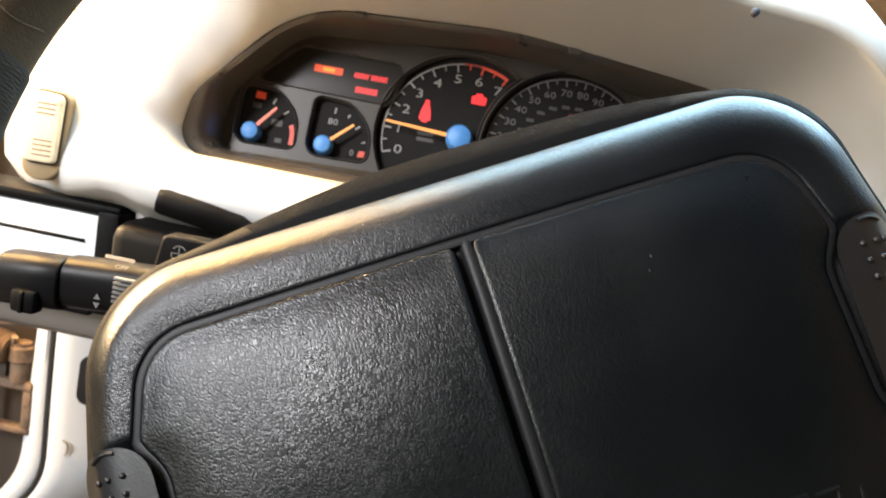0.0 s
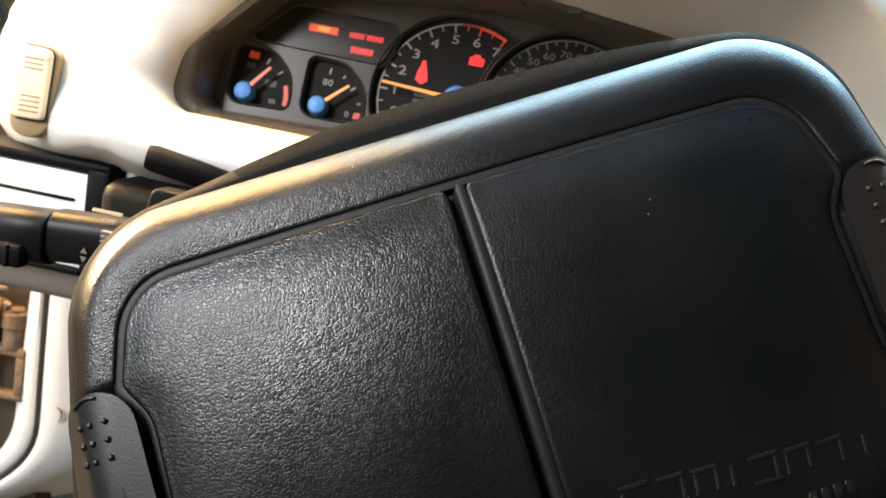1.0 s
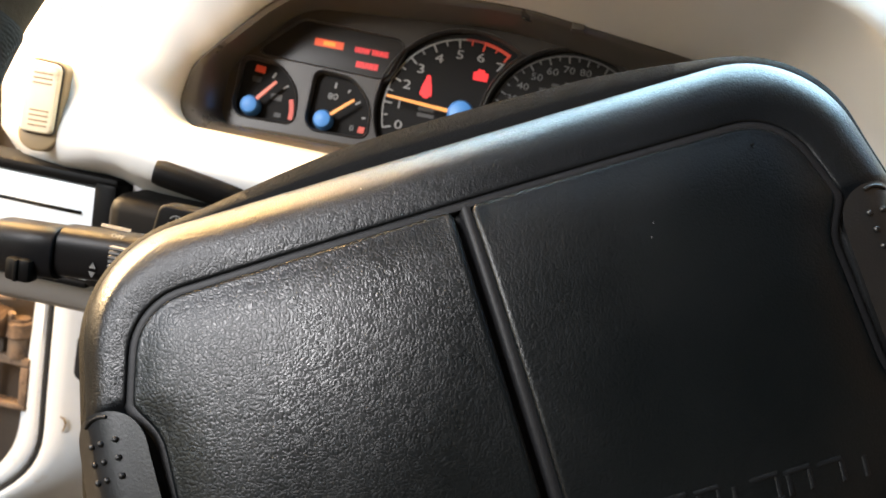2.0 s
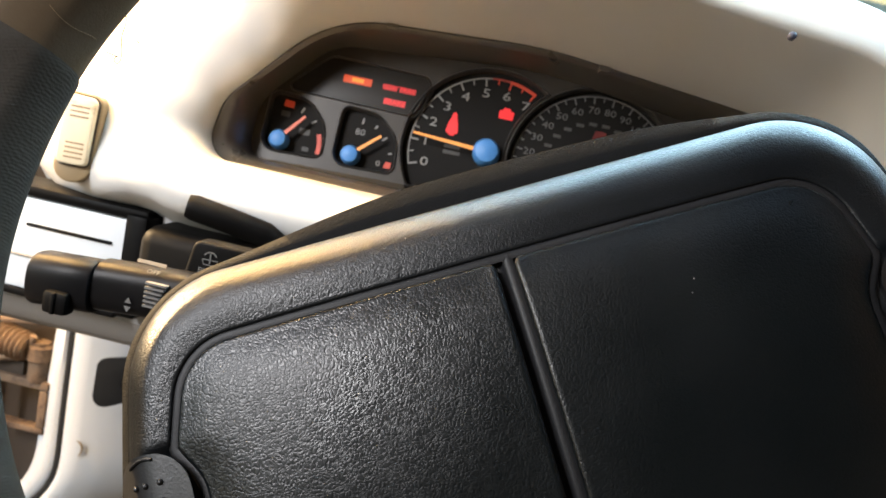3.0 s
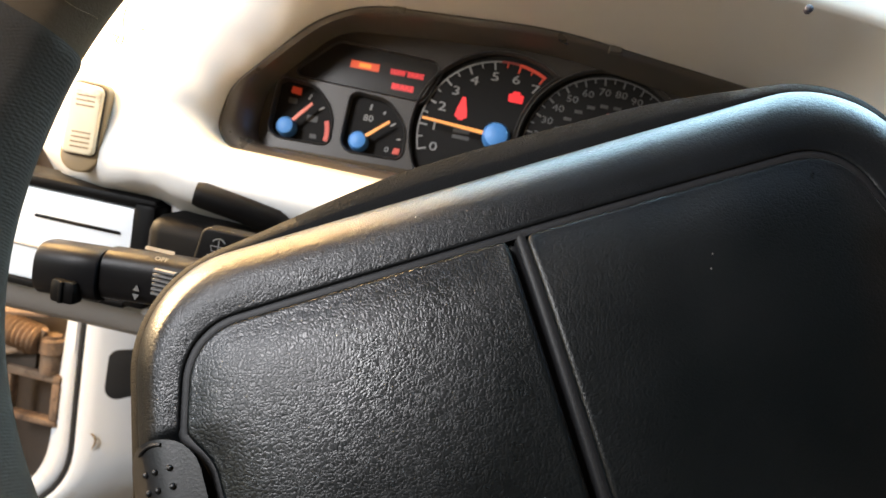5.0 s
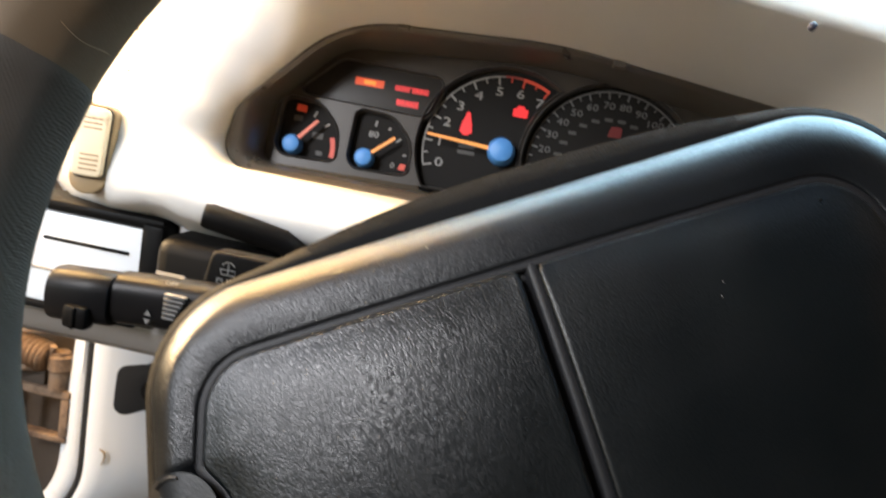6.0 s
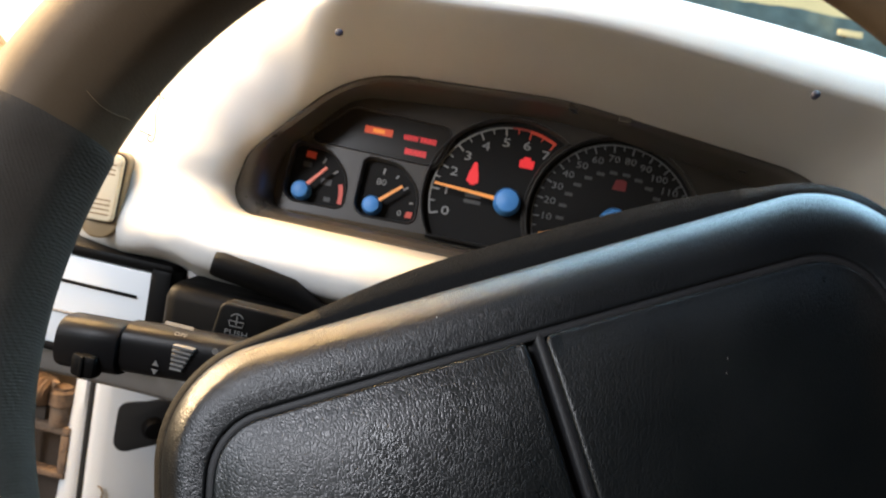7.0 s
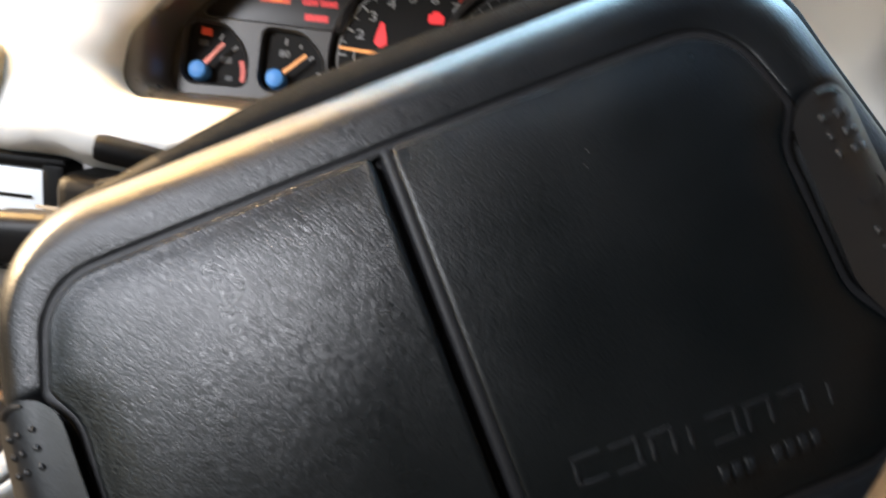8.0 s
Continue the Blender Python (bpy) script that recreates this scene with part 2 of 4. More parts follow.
def rounded(corners, step=0.004):
    """A closed outline from (x, y, radius) corners, with arcs at the corners and even steps between."""
    pts = []
    n = len(corners)
    for i in range(n):
        p0, p1, p2 = (Vector(corners[(i + k) % n][:2]) for k in (-1, 0, 1))
        r = corners[i][2]
        u, v = (p0 - p1).normalized(), (p2 - p1).normalized()
        half = math.acos(max(-1, min(1, u.dot(v)))) / 2
        d = min(r / math.tan(half), 0.49 * (p0 - p1).length, 0.49 * (p2 - p1).length)
        r = d * math.tan(half)
        a, b = p1 + u * d, p1 + v * d
        c = p1 + (u + v).normalized() * (r / math.sin(half))
        a0 = math.atan2(a.y - c.y, a.x - c.x)
        da = (math.atan2(b.y - c.y, b.x - c.x) - a0 + math.pi) % (2 * math.pi) - math.pi
        k = max(4, int(abs(da) * r / step) + 1)
        pts += [c + Vector((math.cos(a0 + da * j / k), math.sin(a0 + da * j / k))) * r for j in range(k + 1)]
    out = []
    for i in range(len(pts)):
        p, q = pts[i], pts[(i + 1) % len(pts)]
        k = max(1, round((q - p).length / step))
        if (q - p).length < 1e-6:
            continue
        out += [p.lerp(q, j / k) for j in range(k)]
    return out


def resample(pts, count):
    lens = [0.0]
    for i in range(len(pts)):
        lens.append(lens[-1] + (pts[(i + 1) % len(pts)] - pts[i]).length)
    out, k = [], 0
    for i in range(count):
        s = lens[-1] * i / count
        while lens[k + 1] < s:
            k += 1
        f = (s - lens[k]) / max(1e-9, lens[k + 1] - lens[k])
        out.append(pts[k].lerp(pts[(k + 1) % len(pts)], f))
    return out


def inset(pts, d):
    """The outline moved inwards by d (counter-clockwise outlines)."""
    n, out = len(pts), []
    for i in range(n):
        t = pts[(i + 1) % n] - pts[i - 1]
        nrm = Vector((-t.y, t.x)).normalized()
        out.append(pts[i] + nrm * d)
    return out


def ray_to(pts, c, ang):
    """Where a ray from c at that angle leaves the outline."""
    d = Vector((math.cos(ang), math.sin(ang)))
    best = 0
    for i in range(len(pts)):
        p, q = pts[i] - c, pts[(i + 1) % len(pts)] - c
        e = q - p
        den = d.x * e.y - d.y * e.x
        if abs(den) < 1e-12:
            continue
        t = (p.x * e.y - p.y * e.x) / den
        s = (p.x * d.y - p.y * d.x) / den
        if t > best and -1e-6 <= s <= 1 + 1e-6:
            best = t
    return c + d * best


def prism(outline, z0, z1, bevel=0.0, bm=None):
    """A plate with that outline from z0 to z1; its front edge (z1) is rounded."""
    rings = [[(p.x, p.y, z0) for p in outline]]
    if bevel:
        for k in range(4):
            a = math.pi / 2 * k / 3
            ins = inset(outline, bevel * (1 - math.cos(a)))
            rings.append([(p.x, p.y, z1 - bevel + bevel * math.sin(a)) for p in ins])
    else:
        rings.append([(p.x, p.y, z1) for p in outline])
    return loft(rings, True, True, True, bm)


def slab(x0, x1, y0, y1, z0, z1, bevel=0.0, bm=None, segments=2):
    bm = bm or bmesh.new()
    vs = bmesh.ops.create_cube(bm, size=1)["verts"]
    for v in vs:
        v.co = Vector(((x0 + x1) / 2 + v.co.x * (x1 - x0), (y0 + y1) / 2 + v.co.y * (y1 - y0), (z0 + z1) / 2 + v.co.z * (z1 - z0)))
    if bevel:
        es = list({e for v in vs for e in v.link_edges})
        bmesh.ops.bevel(bm, geom=es, offset=bevel, segments=segments, affect="EDGES", profile=0.5)
    return bm


def tube(path, radius, sides=10, bm=None, closed=False):
    """A round rod along a path of points; radius may be a function of 0..1."""
    n = len(path)
    path = [Vector(p) for p in path]
    rings, side = [], None
    for i, p in enumerate(path):
        t = (path[(i + 1) % n] - path[i - 1]) if closed else (path[min(i + 1, n - 1)] - path[max(i - 1, 0)])
        t.normalize()
        if side is None:
            side = t.orthogonal().normalized()
        side = (side - t * side.dot(t)).normalized()
        up = t.cross(side)
        r = radius(i / max(1, n - 1)) if callable(radius) else radius
        rings.append([p + (side * math.cos(2 * math.pi * k / sides) + up * math.sin(2 * math.pi * k / sides)) * r for k in range(sides)])
    if closed:
        rings.append(rings[0])
    return loft(rings, True, not closed, not closed, bm)


def turned(profile, sides=24, bm=None):
    """A body turned about z from (radius, height) pairs."""
    rings = [[(r * math.cos(2 * math.pi * k / sides), r * math.sin(2 * math.pi * k / sides), h) for k in range(sides)] for r, h in profile]
    return loft(rings, True, True, True, bm)


def moved(bm, m):
    bmesh.ops.transform(bm, matrix=m, verts=bm.verts)
    return bm


def lettering(text, size, x, y, z, turn=0.0, squash=1.0):
    data = bpy.data.curves.new("lettering", "FONT")
    data.body, data.size, data.align_x, data.align_y, data.extrude, data.resolution_u = text, size, "CENTER", "CENTER", 0.0001, 2
    ob = bpy.data.objects.new("lettering", data)
    scene.collection.objects.link(ob)
    bpy.context.view_layer.update()
    me = bpy.data.meshes.new_from_object(ob.evaluated_get(bpy.context.evaluated_depsgraph_get()))
    bm = bmesh.new()
    bm.from_mesh(me)
    bpy.data.objects.remove(ob)
    bpy.data.meshes.remove(me)
    bpy.data.curves.remove(data)
    return moved(bm, pose(x, y, z, 0, 0, turn) @ Matrix.Diagonal((squash, 1, 1, 1)))


def strip(points, z0, z1, width, bm=None):
    """A flat printed line along points of a plane."""
    bm = bm or bmesh.new()
    pts = [Vector(p) for p in points]
    rings = []
    for i, p in enumerate(pts):
        t = (pts[min(i + 1, len(pts) - 1)] - pts[max(i - 1, 0)]).normalized()
        o = Vector((-t.y, t.x)) * width / 2
        rings.append([(p.x - o.x, p.y - o.y, z0), (p.x + o.x, p.y + o.y, z0), (p.x + o.x, p.y + o.y, z1), (p.x - o.x, p.y - o.y, z1)])
    return loft(rings, True, True, True, bm)


def smooth(a, b, x):
    t = max(0.0, min(1.0, (x - a) / (b - a)))
    return t * t * (3 - 2 * t)


def polar(r, deg, c=(0, 0)):
    return Vector((c[0] + r * math.cos(radians(deg)), c[1] + r * math.sin(radians(deg))))


# frames of the two large things: the wheel turned anticlockwise, and the tilted dials
WHEEL = Matrix.Translation((-0.0175, 0.2365, 0.9633)) @ pose(0, 0, 0, 67, 0, 0) @ pose(0, 0, 0, 0, 0, 29)
DIALS = Matrix.Translation((-0.076, 0.530, 0.998)) @ pose(0, 0, 0, 0, 0, 3) @ pose(0, 0, 0, 77, 0, 0)

# ---- the dashboard ----
OPENING = rounded([(-0.147, -0.062, 0.020), (0.235, -0.066, 0.03), (0.262, -0.02, 0.04), (0.204, 0.0312, 0.06), (0.05, 0.0498, 0.3), (-0.086, 0.0430, 0.08), (-0.1420, -0.023, 0.03)], 0.004)
OPENING = resample(OPENING, 200)
OPEN_OFF = 0.040


def bell(i):
    """The flare of the dash outside the opening at outline point i: rings of (out, towards the driver)."""
    n = len(OPENING)
    t = OPENING[(i + 4) % n] - OPENING[i - 4]
    e = Vector((t.y, -t.x)).normalized()
    near = smooth(0.05, -0.12, OPENING[i].x)
    top, low = smooth(-0.15 + 0.75 * near, 0.85 + 0.19 * near, e.y), smooth(0.2, 0.9, -e.y)
    side = max(0.0, 1 - top - low)
    mixed = lambda a, b, c: a * top + b * side + c * low
    corner = smooth(0.0, 0.6, e.y) * near
    depth, out = mixed(0.112, 0.035 - 0.014 * corner, 0.062), mixed(0.006, 0.032 + 0.006 * corner, 0.027)
    r, turn, away = mixed(0.030 + 0.010 * smooth(-0.02, 0.16, OPENING[i].x), 0.11, 0.014), mixed(1.50, 1.15, 1.35), mixed(0.36, 0.12, 0.05)
    ring = [(out * (1 - math.cos(a)), depth * math.sin(a)) for a in [math.pi / 2 * k / 14 for k in range(15)]]
    for k in range(1, 13):
        a = turn * k / 12
        ring.append((out + r * math.sin(a), depth - r * (1 - math.cos(a))))
    o, d = ring[-1]
    for k in range(1, 7):
        ring.append((o + away * math.cos(turn) * k / 6, d - away * math.sin(turn) * k / 6))
    return e, ring


bells = [bell(i) for i in range(len(OPENING))]
dash_rings = []
for k in range(len(bells[0][1])):
    row = []
    for p, (e, ring) in zip(OPENING, bells):
        o, d = ring[k]
        q = p + e * o
        row.append(DIALS @ Vector((q.x, q.y, OPEN_OFF + d)))
    dash_rings.append(row)
dash_rings.insert(0, [DIALS @ Vector((p.x, p.y, OPEN_OFF - 0.004)) for p in OPENING])
dashboard = setting("dashboard", loft(dash_rings), PAINT, "silver-white painted car dashboard with an arched hood over the dials", "dashboard", 60)

# ---- instrument cluster ----
cluster = thing("instrument_cluster", DIALS, "black instrument cluster with four round dials and lit warning lamps", "instrument cluster")
face_line = resample(rounded([(-0.131, -0.052, 0.012), (0.22, -0.056, 0.02), (0.235, -0.02, 0.03), (0.19, 0.026, 0.05), (0.05, 0.046, 0.3), (-0.090, 0.036, 0.04), (-0.131, -0.012, 0.03)], 0.004), 200)
centre = Vector((0.0, -0.012))
angs = [2 * math.pi * k / 240 for k in range(240)]
rim_a = [ray_to(OPENING, centre, a) for a in angs]
rim_b = [ray_to(face_line, centre, a) for a in angs]
rings = [[(p.x, p.y, OPEN_OFF + 0.0015) for p in [q + (centre - q).normalized() * -0.002 for q in rim_a]],
         [(p.x, p.y, OPEN_OFF + 0.003) for p in [q + (centre - q).normalized() * 0.0015 for q in rim_a]],
         [(p.x, p.y, OPEN_OFF) for p in [q + (centre - q).normalized() * 0.004 for q in rim_a]]]
for k in range(1, 9):
    f = k / 8
    rings.append([((p + (centre - p).normalized() * 0.004).lerp(q, math.sin(f * math.pi / 2)).x,
                   (p + (centre - p).normalized() * 0.004).lerp(q, math.sin(f * math.pi / 2)).y,
                   OPEN_OFF + (0.006 - OPEN_OFF) * (1 - math.cos(f * math.pi / 2)) ** 0.8) for p, q in zip(rim_a, rim_b)])
part("shroud", loft(rings), BEZEL, cluster, "satin black shroud")

TACH, SPEED = (0.0255, -0.016), (0.0965, -0.015)


def arc_line(c, r, a0, a1, k=48):
    return [polar(r, a0 + (a1 - a0) * i / k, c) for i in range(k + 1)]


tach_hole = [Vector((p.x, max(p.y, -0.048))) for p in arc_line(TACH, 0.0575, 54.5, 305.5, 60)] + [Vector((p.x, max(p.y, -0.048))) for p in arc_line(SPEED, 0.0595, 231, 129, 30)]
speed_hole = [Vector((p.x, max(p.y, -0.048))) for p in arc_line(SPEED, 0.0575, 0, 357, 90)]


def quadrant(x, y):
    return rounded([(x - 0.0125, y - 0.0085, 0.010), (x + 0.031, y - 0.0075, 0.006), (x + 0.030, y + 0.016, 0.024), (x + 0.014, y + 0.0315, 0.018), (x - 0.012, y + 0.033, 0.006)], 0.002)


VOLT, OIL = (-0.1127, -0.0356), (-0.0632, -0.0360)
lamp_hole = rounded([(-0.119, -0.0005, 0.004), (-0.028, -0.0025, 0.008), (-0.0175, 0.0265, 0.006), (-0.090, 0.0285, 0.012)], 0.002)
holes = [quadrant(*VOLT), quadrant(*OIL), lamp_hole]
bm = bmesh.new()
edges = []
for line in [face_line] + holes + [tach_hole, speed_hole]:
    clean = [line[0]]
    for p in line[1:]:
        if (p - clean[-1]).length > 0.0004:
            clean.append(p)
    if (clean[-1] - clean[0]).length < 0.0004:
        clean.pop()
    vs = [bm.verts.new((p.x, p.y, 0.006)) for p in clean]
    edges += [bm.edges.new((vs[i], vs[(i + 1) % len(vs)])) for i in range(len(vs))]
bmesh.ops.triangle_fill(bm, use_beauty=True, use_dissolve=False, edges=edges, normal=(0, 0, 1))
part("face_plate", bm, PLATE, cluster, "dark grey face plate")


def lip(line, name, parent, z0=-0.001, z1=0.0075, w=0.0014):
    """A raised rim round a dial opening."""
    outer = inset(line, -w * 0.6)
    mid = inset(line, w * 0.1)
    inn = inset(line, w * 0.7)
    rings = [[(p.x, p.y, 0.0055) for p in outer], [(p.x, p.y, z1) for p in mid], [(p.x, p.y, z1 - 0.001) for p in inn], [(p.x, p.y, z0) for p in inn]]
    return part(name, loft(rings), TRIM, parent, sharp=70)


def dial_plate(name, line, label):
    return part(name, prism(inset(line, -0.002), -0.004, 0.0), DIAL, cluster, label)


def cap(parent, c, r, h):
    prof = [(r * 0.93, 0.001), (r, h * 0.25), (r * 0.97, h * 0.7), (r * 0.8, h * 0.93), (r * 0.45, h), (0.0003, h * 1.02)]
    return part("needle_cap", moved(turned(prof, 32), Matrix.Translation((*c, 0.0))), BLUE, parent, "blue domed cap")


def needle(parent, c, deg, r0, r1, w0, w1, z, mat, label):
    d = polar(1, deg)
    o = Vector((-d.y, d.x))
    c = Vector(c)
    line = [c + d * r0 - o * w0, c + d * r1 - o * w1, c + d * r1 + o * w1, c + d * r0 + o * w0]
    return part("needle", prism(line, z, z + 0.0012), mat, parent, label)


# tachometer
tach = dial_plate("tachometer", tach_hole, "black rev counter face with white numerals")
lip(tach_hole, "dial_rim", tach)
T0, TSTEP = 198.0, -19.3
bm = strip(arc_line(TACH, 0.0525, T0, T0 + TSTEP * 5.3), 0.0001, 0.0004, 0.0009)
part("scale_arc", bm, PRINT, tach)
part("red_zone", strip(arc_line(TACH, 0.0525, T0 + TSTEP * 5.25, T0 + TSTEP * 5.95, 12), 0.0001, 0.0005, 0.0014), DARKRED, tach, "dark red start of the red band")
part("red_zone", strip(arc_line(TACH, 0.0523, T0 + TSTEP * 5.95, T0 + TSTEP * 7.05, 20), 0.0001, 0.0005, 0.0020), REDPRINT, tach, "red band of the rev counter")
for k in range(15):
    a = T0 + TSTEP * k / 2
    major = k % 2 == 0
    bm = strip([polar(0.0525, a, TACH), polar(0.0468 if major else 0.0488, a, TACH)], 0.0002, 0.0006, 0.0011 if major else 0.0008)
    part("tick", bm, PRINT if k < 11 else REDPRINT, tach)
for k in range(8):
    p = polar(0.0420, T0 + TSTEP * k, TACH)
    part("numeral", lettering(str(k), 0.0086, p.x, p.y, 0.0004, 0, 1.4), PRINT, tach)
part("printed_bar", prism([Vector(p) for p in ((-0.0035, -0.0165), (0.0075, -0.0165), (0.0075, -0.0140), (-0.0035, -0.0140))], 0.0001, 0.0003), DIMPRINT, tach)
part("printed_bar", prism([Vector(p) for p in ((-0.0035, -0.0205), (0.0080, -0.0205), (0.0080, -0.0180), (-0.0035, -0.0180))], 0.0001, 0.0003), DIMPRINT, tach)
bm = prism(rounded([(-0.0042, -0.0065, 0.001), (-0.0022, -0.0068, 0.0006), (-0.0016, -0.0082, 0.0006), (0.0016, -0.0082, 0.0006), (0.0022, -0.0068, 0.0006), (0.0042, -0.0065, 0.001), (0.0032, 0.0000, 0.002), (0.0018, 0.0042, 0.0015), (0.0012, 0.0075, 0.0012), (-0.0012, 0.0075, 0.0012), (-0.0018, 0.0042, 0.0015), (-0.0032, 0.0, 0.002)], 0.001), 0.0002, 0.0006)
part("warning_lamp", moved(bm, Matrix.Translation((-0.0005, 0.0005, 0))), LAMP_RED, tach, "lit red warning lamp")
bm = prism(rounded([(-0.0048, -0.0035, 0.0008), (0.0048, -0.0035, 0.0008), (0.0052, 0.002, 0.0008), (0.0025, 0.0022, 0.0005), (0.0022, 0.0040, 0.0006), (-0.0022, 0.0040, 0.0006), (-0.0028, 0.0022, 0.0005), (-0.0050, 0.0018, 0.0008)], 0.001), 0.0002, 0.0006)
part("warning_lamp", moved(bm, Matrix.Translation((0.0333, 0.0140, 0))), LAMP_RED, tach, "lit red warning lamp")
needle(tach, TACH, T0 + TSTEP * 1.12, 0.004, 0.0500, 0.0013, 0.0007, 0.010, NEEDLE, "orange needle")
cap(tach, TACH, 0.0092, 0.0165)

# speedometer
speed = dial_plate("speedometer", speed_hole, "black speedometer face with grey numerals")
lip(speed_hole, "dial_rim", speed)
S0, SSTEP = 199.5, -14.5
part("scale_arc", strip(arc_line(SPEED, 0.0535, S0, S0 + SSTEP * 12.2, 70), 0.0001, 0.0004, 0.0009), FAINT, speed)
for k in range(25):
    a = S0 + SSTEP * k / 2
    part("tick", strip([polar(0.0535, a, SPEED), polar(0.0485 if k % 2 == 0 else 0.0503, a, SPEED)], 0.0002, 0.0006, 0.0010 if k % 2 == 0 else 0.0008), FAINT, speed)
for k in range(1, 13):
    p = polar(0.0438, S0 + SSTEP * k, SPEED)
    part("numeral", lettering(str(k * 10), 0.0066, p.x, p.y, 0.0004, 0, 1.25), FAINT, speed)
for k in range(1, 12):
    p = polar(0.0345, S0 + SSTEP * k, SPEED)
    part("printed_bar", prism([p + Vector(q) for q in ((-0.0026, -0.0011), (0.0026, -0.0011), (0.0026, 0.0011), (-0.0026, 0.0011))], 0.0001, 0.0003), DIMPRINT, speed)
bm = prism(rounded([(-0.0045, -0.0035, 0.0006), (0.0045, -0.0035, 0.0006), (0.0045, 0.0032, 0.0006), (0.0015, 0.0040, 0.0006), (-0.0028, 0.0034, 0.0006)], 0.001), 0.0002, 0.0006)
part("warning_lamp", moved(bm, Matrix.Translation((0.0970, 0.0115, 0))), LAMP_OFF, speed, "unlit red warning lamp")
needle(speed, SPEED, S0 + 1.0, 0.004, 0.0500, 0.0013, 0.0007, 0.010, NEEDLE, "orange needle")
cap(speed, SPEED, 0.0092, 0.0165)

# the two small gauges
volt = dial_plate("voltmeter", quadrant(*VOLT), "small black voltmeter dial")
lip(quadrant(*VOLT), "dial_rim", volt)
vx, vy = VOLT
part("red_zone", strip(arc_line(VOLT, 0.0262, 22, -8, 12), 0.0002, 0.0006, 0.0030), REDPRINT, volt, "red band")
part("red_mark", prism([Vector((vx - 0.0035, vy + 0.0245)), Vector((vx + 0.0035, vy + 0.0238)), Vector((vx + 0.0035, vy + 0.0285)), Vector((vx - 0.0030, vy + 0.0290))], 0.0002, 0.0006), REDPRINT, volt)
part("printed_bar", prism([Vector((vx - 0.0042, vy + 0.0175)), Vector((vx + 0.0018, vy + 0.0175)), Vector((vx + 0.0018, vy + 0.0212)), Vector((vx - 0.0042, vy + 0.0212))], 0.0001, 0.0003), DIMPRINT, volt)
part("printed_bar", prism(rounded([(vx + 0.0105, vy + 0.0075, 0.0005), (vx + 0.0180, vy + 0.0075, 0.0005), (vx + 0.0180, vy + 0.0118, 0.0005), (vx + 0.0105, vy + 0.0118, 0.0005)], 0.001), 0.0001, 0.0003), DIMPRINT, volt)
part("printed_bar", prism([Vector((vx + 0.0150, vy - 0.0035)), Vector((vx + 0.0195, vy - 0.0035)), Vector((vx + 0.0195, vy - 0.0005)), Vector((vx + 0.0150, vy - 0.0005))], 0.0001, 0.0003), DIMPRINT, volt)
for a in (67, 42):
    part("tick", strip([polar(0.0280, a, VOLT), polar(0.0238, a, VOLT)], 0.0002, 0.0006, 0.0012), PRINT, volt)
needle(volt, VOLT, 51, 0.004, 0.0235, 0.0013, 0.0009, 0.008, NEEDLE_RED, "red needle")
cap(volt, VOLT, 0.0066, 0.012)

oil = dial_plate("oil_gauge", quadrant(*OIL), "small black oil pressure dial")
lip(quadrant(*OIL), "dial_rim", oil)
ox, oy = OIL
part("numeral", lettering("80", 0.0062, ox + 0.0022, oy + 0.0175, 0.0004, 0, 1.15), PRINT, oil)
part("numeral", lettering("0", 0.0055, ox + 0.0185, oy - 0.0010, 0.0004, 0, 1.15), PRINT, oil)
part("red_mark", prism([Vector((ox + 0.0225, oy - 0.0030)), Vector((ox + 0.0270, oy - 0.0030)), Vector((ox + 0.0275, oy + 0.0012)), Vector((ox + 0.0235, oy + 0.0012))], 0.0002, 0.0006), REDPRINT, oil)
for a in (84, 62, 40, 16):
    part("tick", strip([polar(0.0275, a, OIL), polar(0.0235 if a in (84, 40) else 0.0250, a, OIL)], 0.0002, 0.0006, 0.0011), PRINT, oil)
needle(oil, OIL, 42, 0.004, 0.0245, 0.0011, 0.0008, 0.008, NEEDLE, "orange needle")
cap(oil, OIL, 0.0066, 0.012)

# clips in the upper edge of the shroud
for x, y in ((-0.048, 0.0452), (0.0875, 0.0445)):
    part("clip", slab(x - 0.004, x + 0.004, y - 0.003, y + 0.0012, OPEN_OFF - 0.002, OPEN_OFF + 0.004, 0.0006, None, 1), BEZEL, cluster)

# the panel of warning words
words = part("warning_panel", prism(inset(lamp_hole, -0.002), 0.0, 0.0045), SMOKE, cluster, "smoked panel of lit warning words")
lip(lamp_hole, "dial_rim", words, 0.004, 0.0072, 0.0010)


def lamp_bar(x0, x1, y0, y1, mat, label):
    top = 0.0052 if mat is LAMP_HOT else 0.0048
    part("warning_lamp", prism([Vector((x0, y0)), Vector((x1, y0)), Vector((x1, y1)), Vector((x0, y1))], 0.0044, top), mat, words, label)


lamp_bar(-0.0795, -0.0600, 0.0125, 0.0175, LAMP_AMBER, "lit amber warning word")
lamp_bar(-0.0735, -0.0655, 0.0137, 0.0163, LAMP_HOT, "bright yellow middle of the lit word")
lamp_bar(-0.0515, -0.0422, 0.0128, 0.0165, LAMP_DIM, "lit red warning word")
lamp_bar(-0.0405, -0.0295, 0.0128, 0.0165, LAMP_DIM, "lit red warning word")
lamp_bar(-0.0495, -0.0345, 0.0030, 0.0072, LAMP_DIM, "lit red warning word")
part("lit_word", lettering("LOW", 0.0046, -0.04685, 0.01465, 0.0050, 0, 1.0), LAMP_RED, words)
part("lit_word", lettering("TRAC", 0.0046, -0.0350, 0.01465, 0.0050, 0, 1.0), LAMP_RED, words)
part("lit_word", lettering("BRAKE", 0.0050, -0.0420, 0.0051, 0.0050, 0, 1.0), LAMP_RED, words)

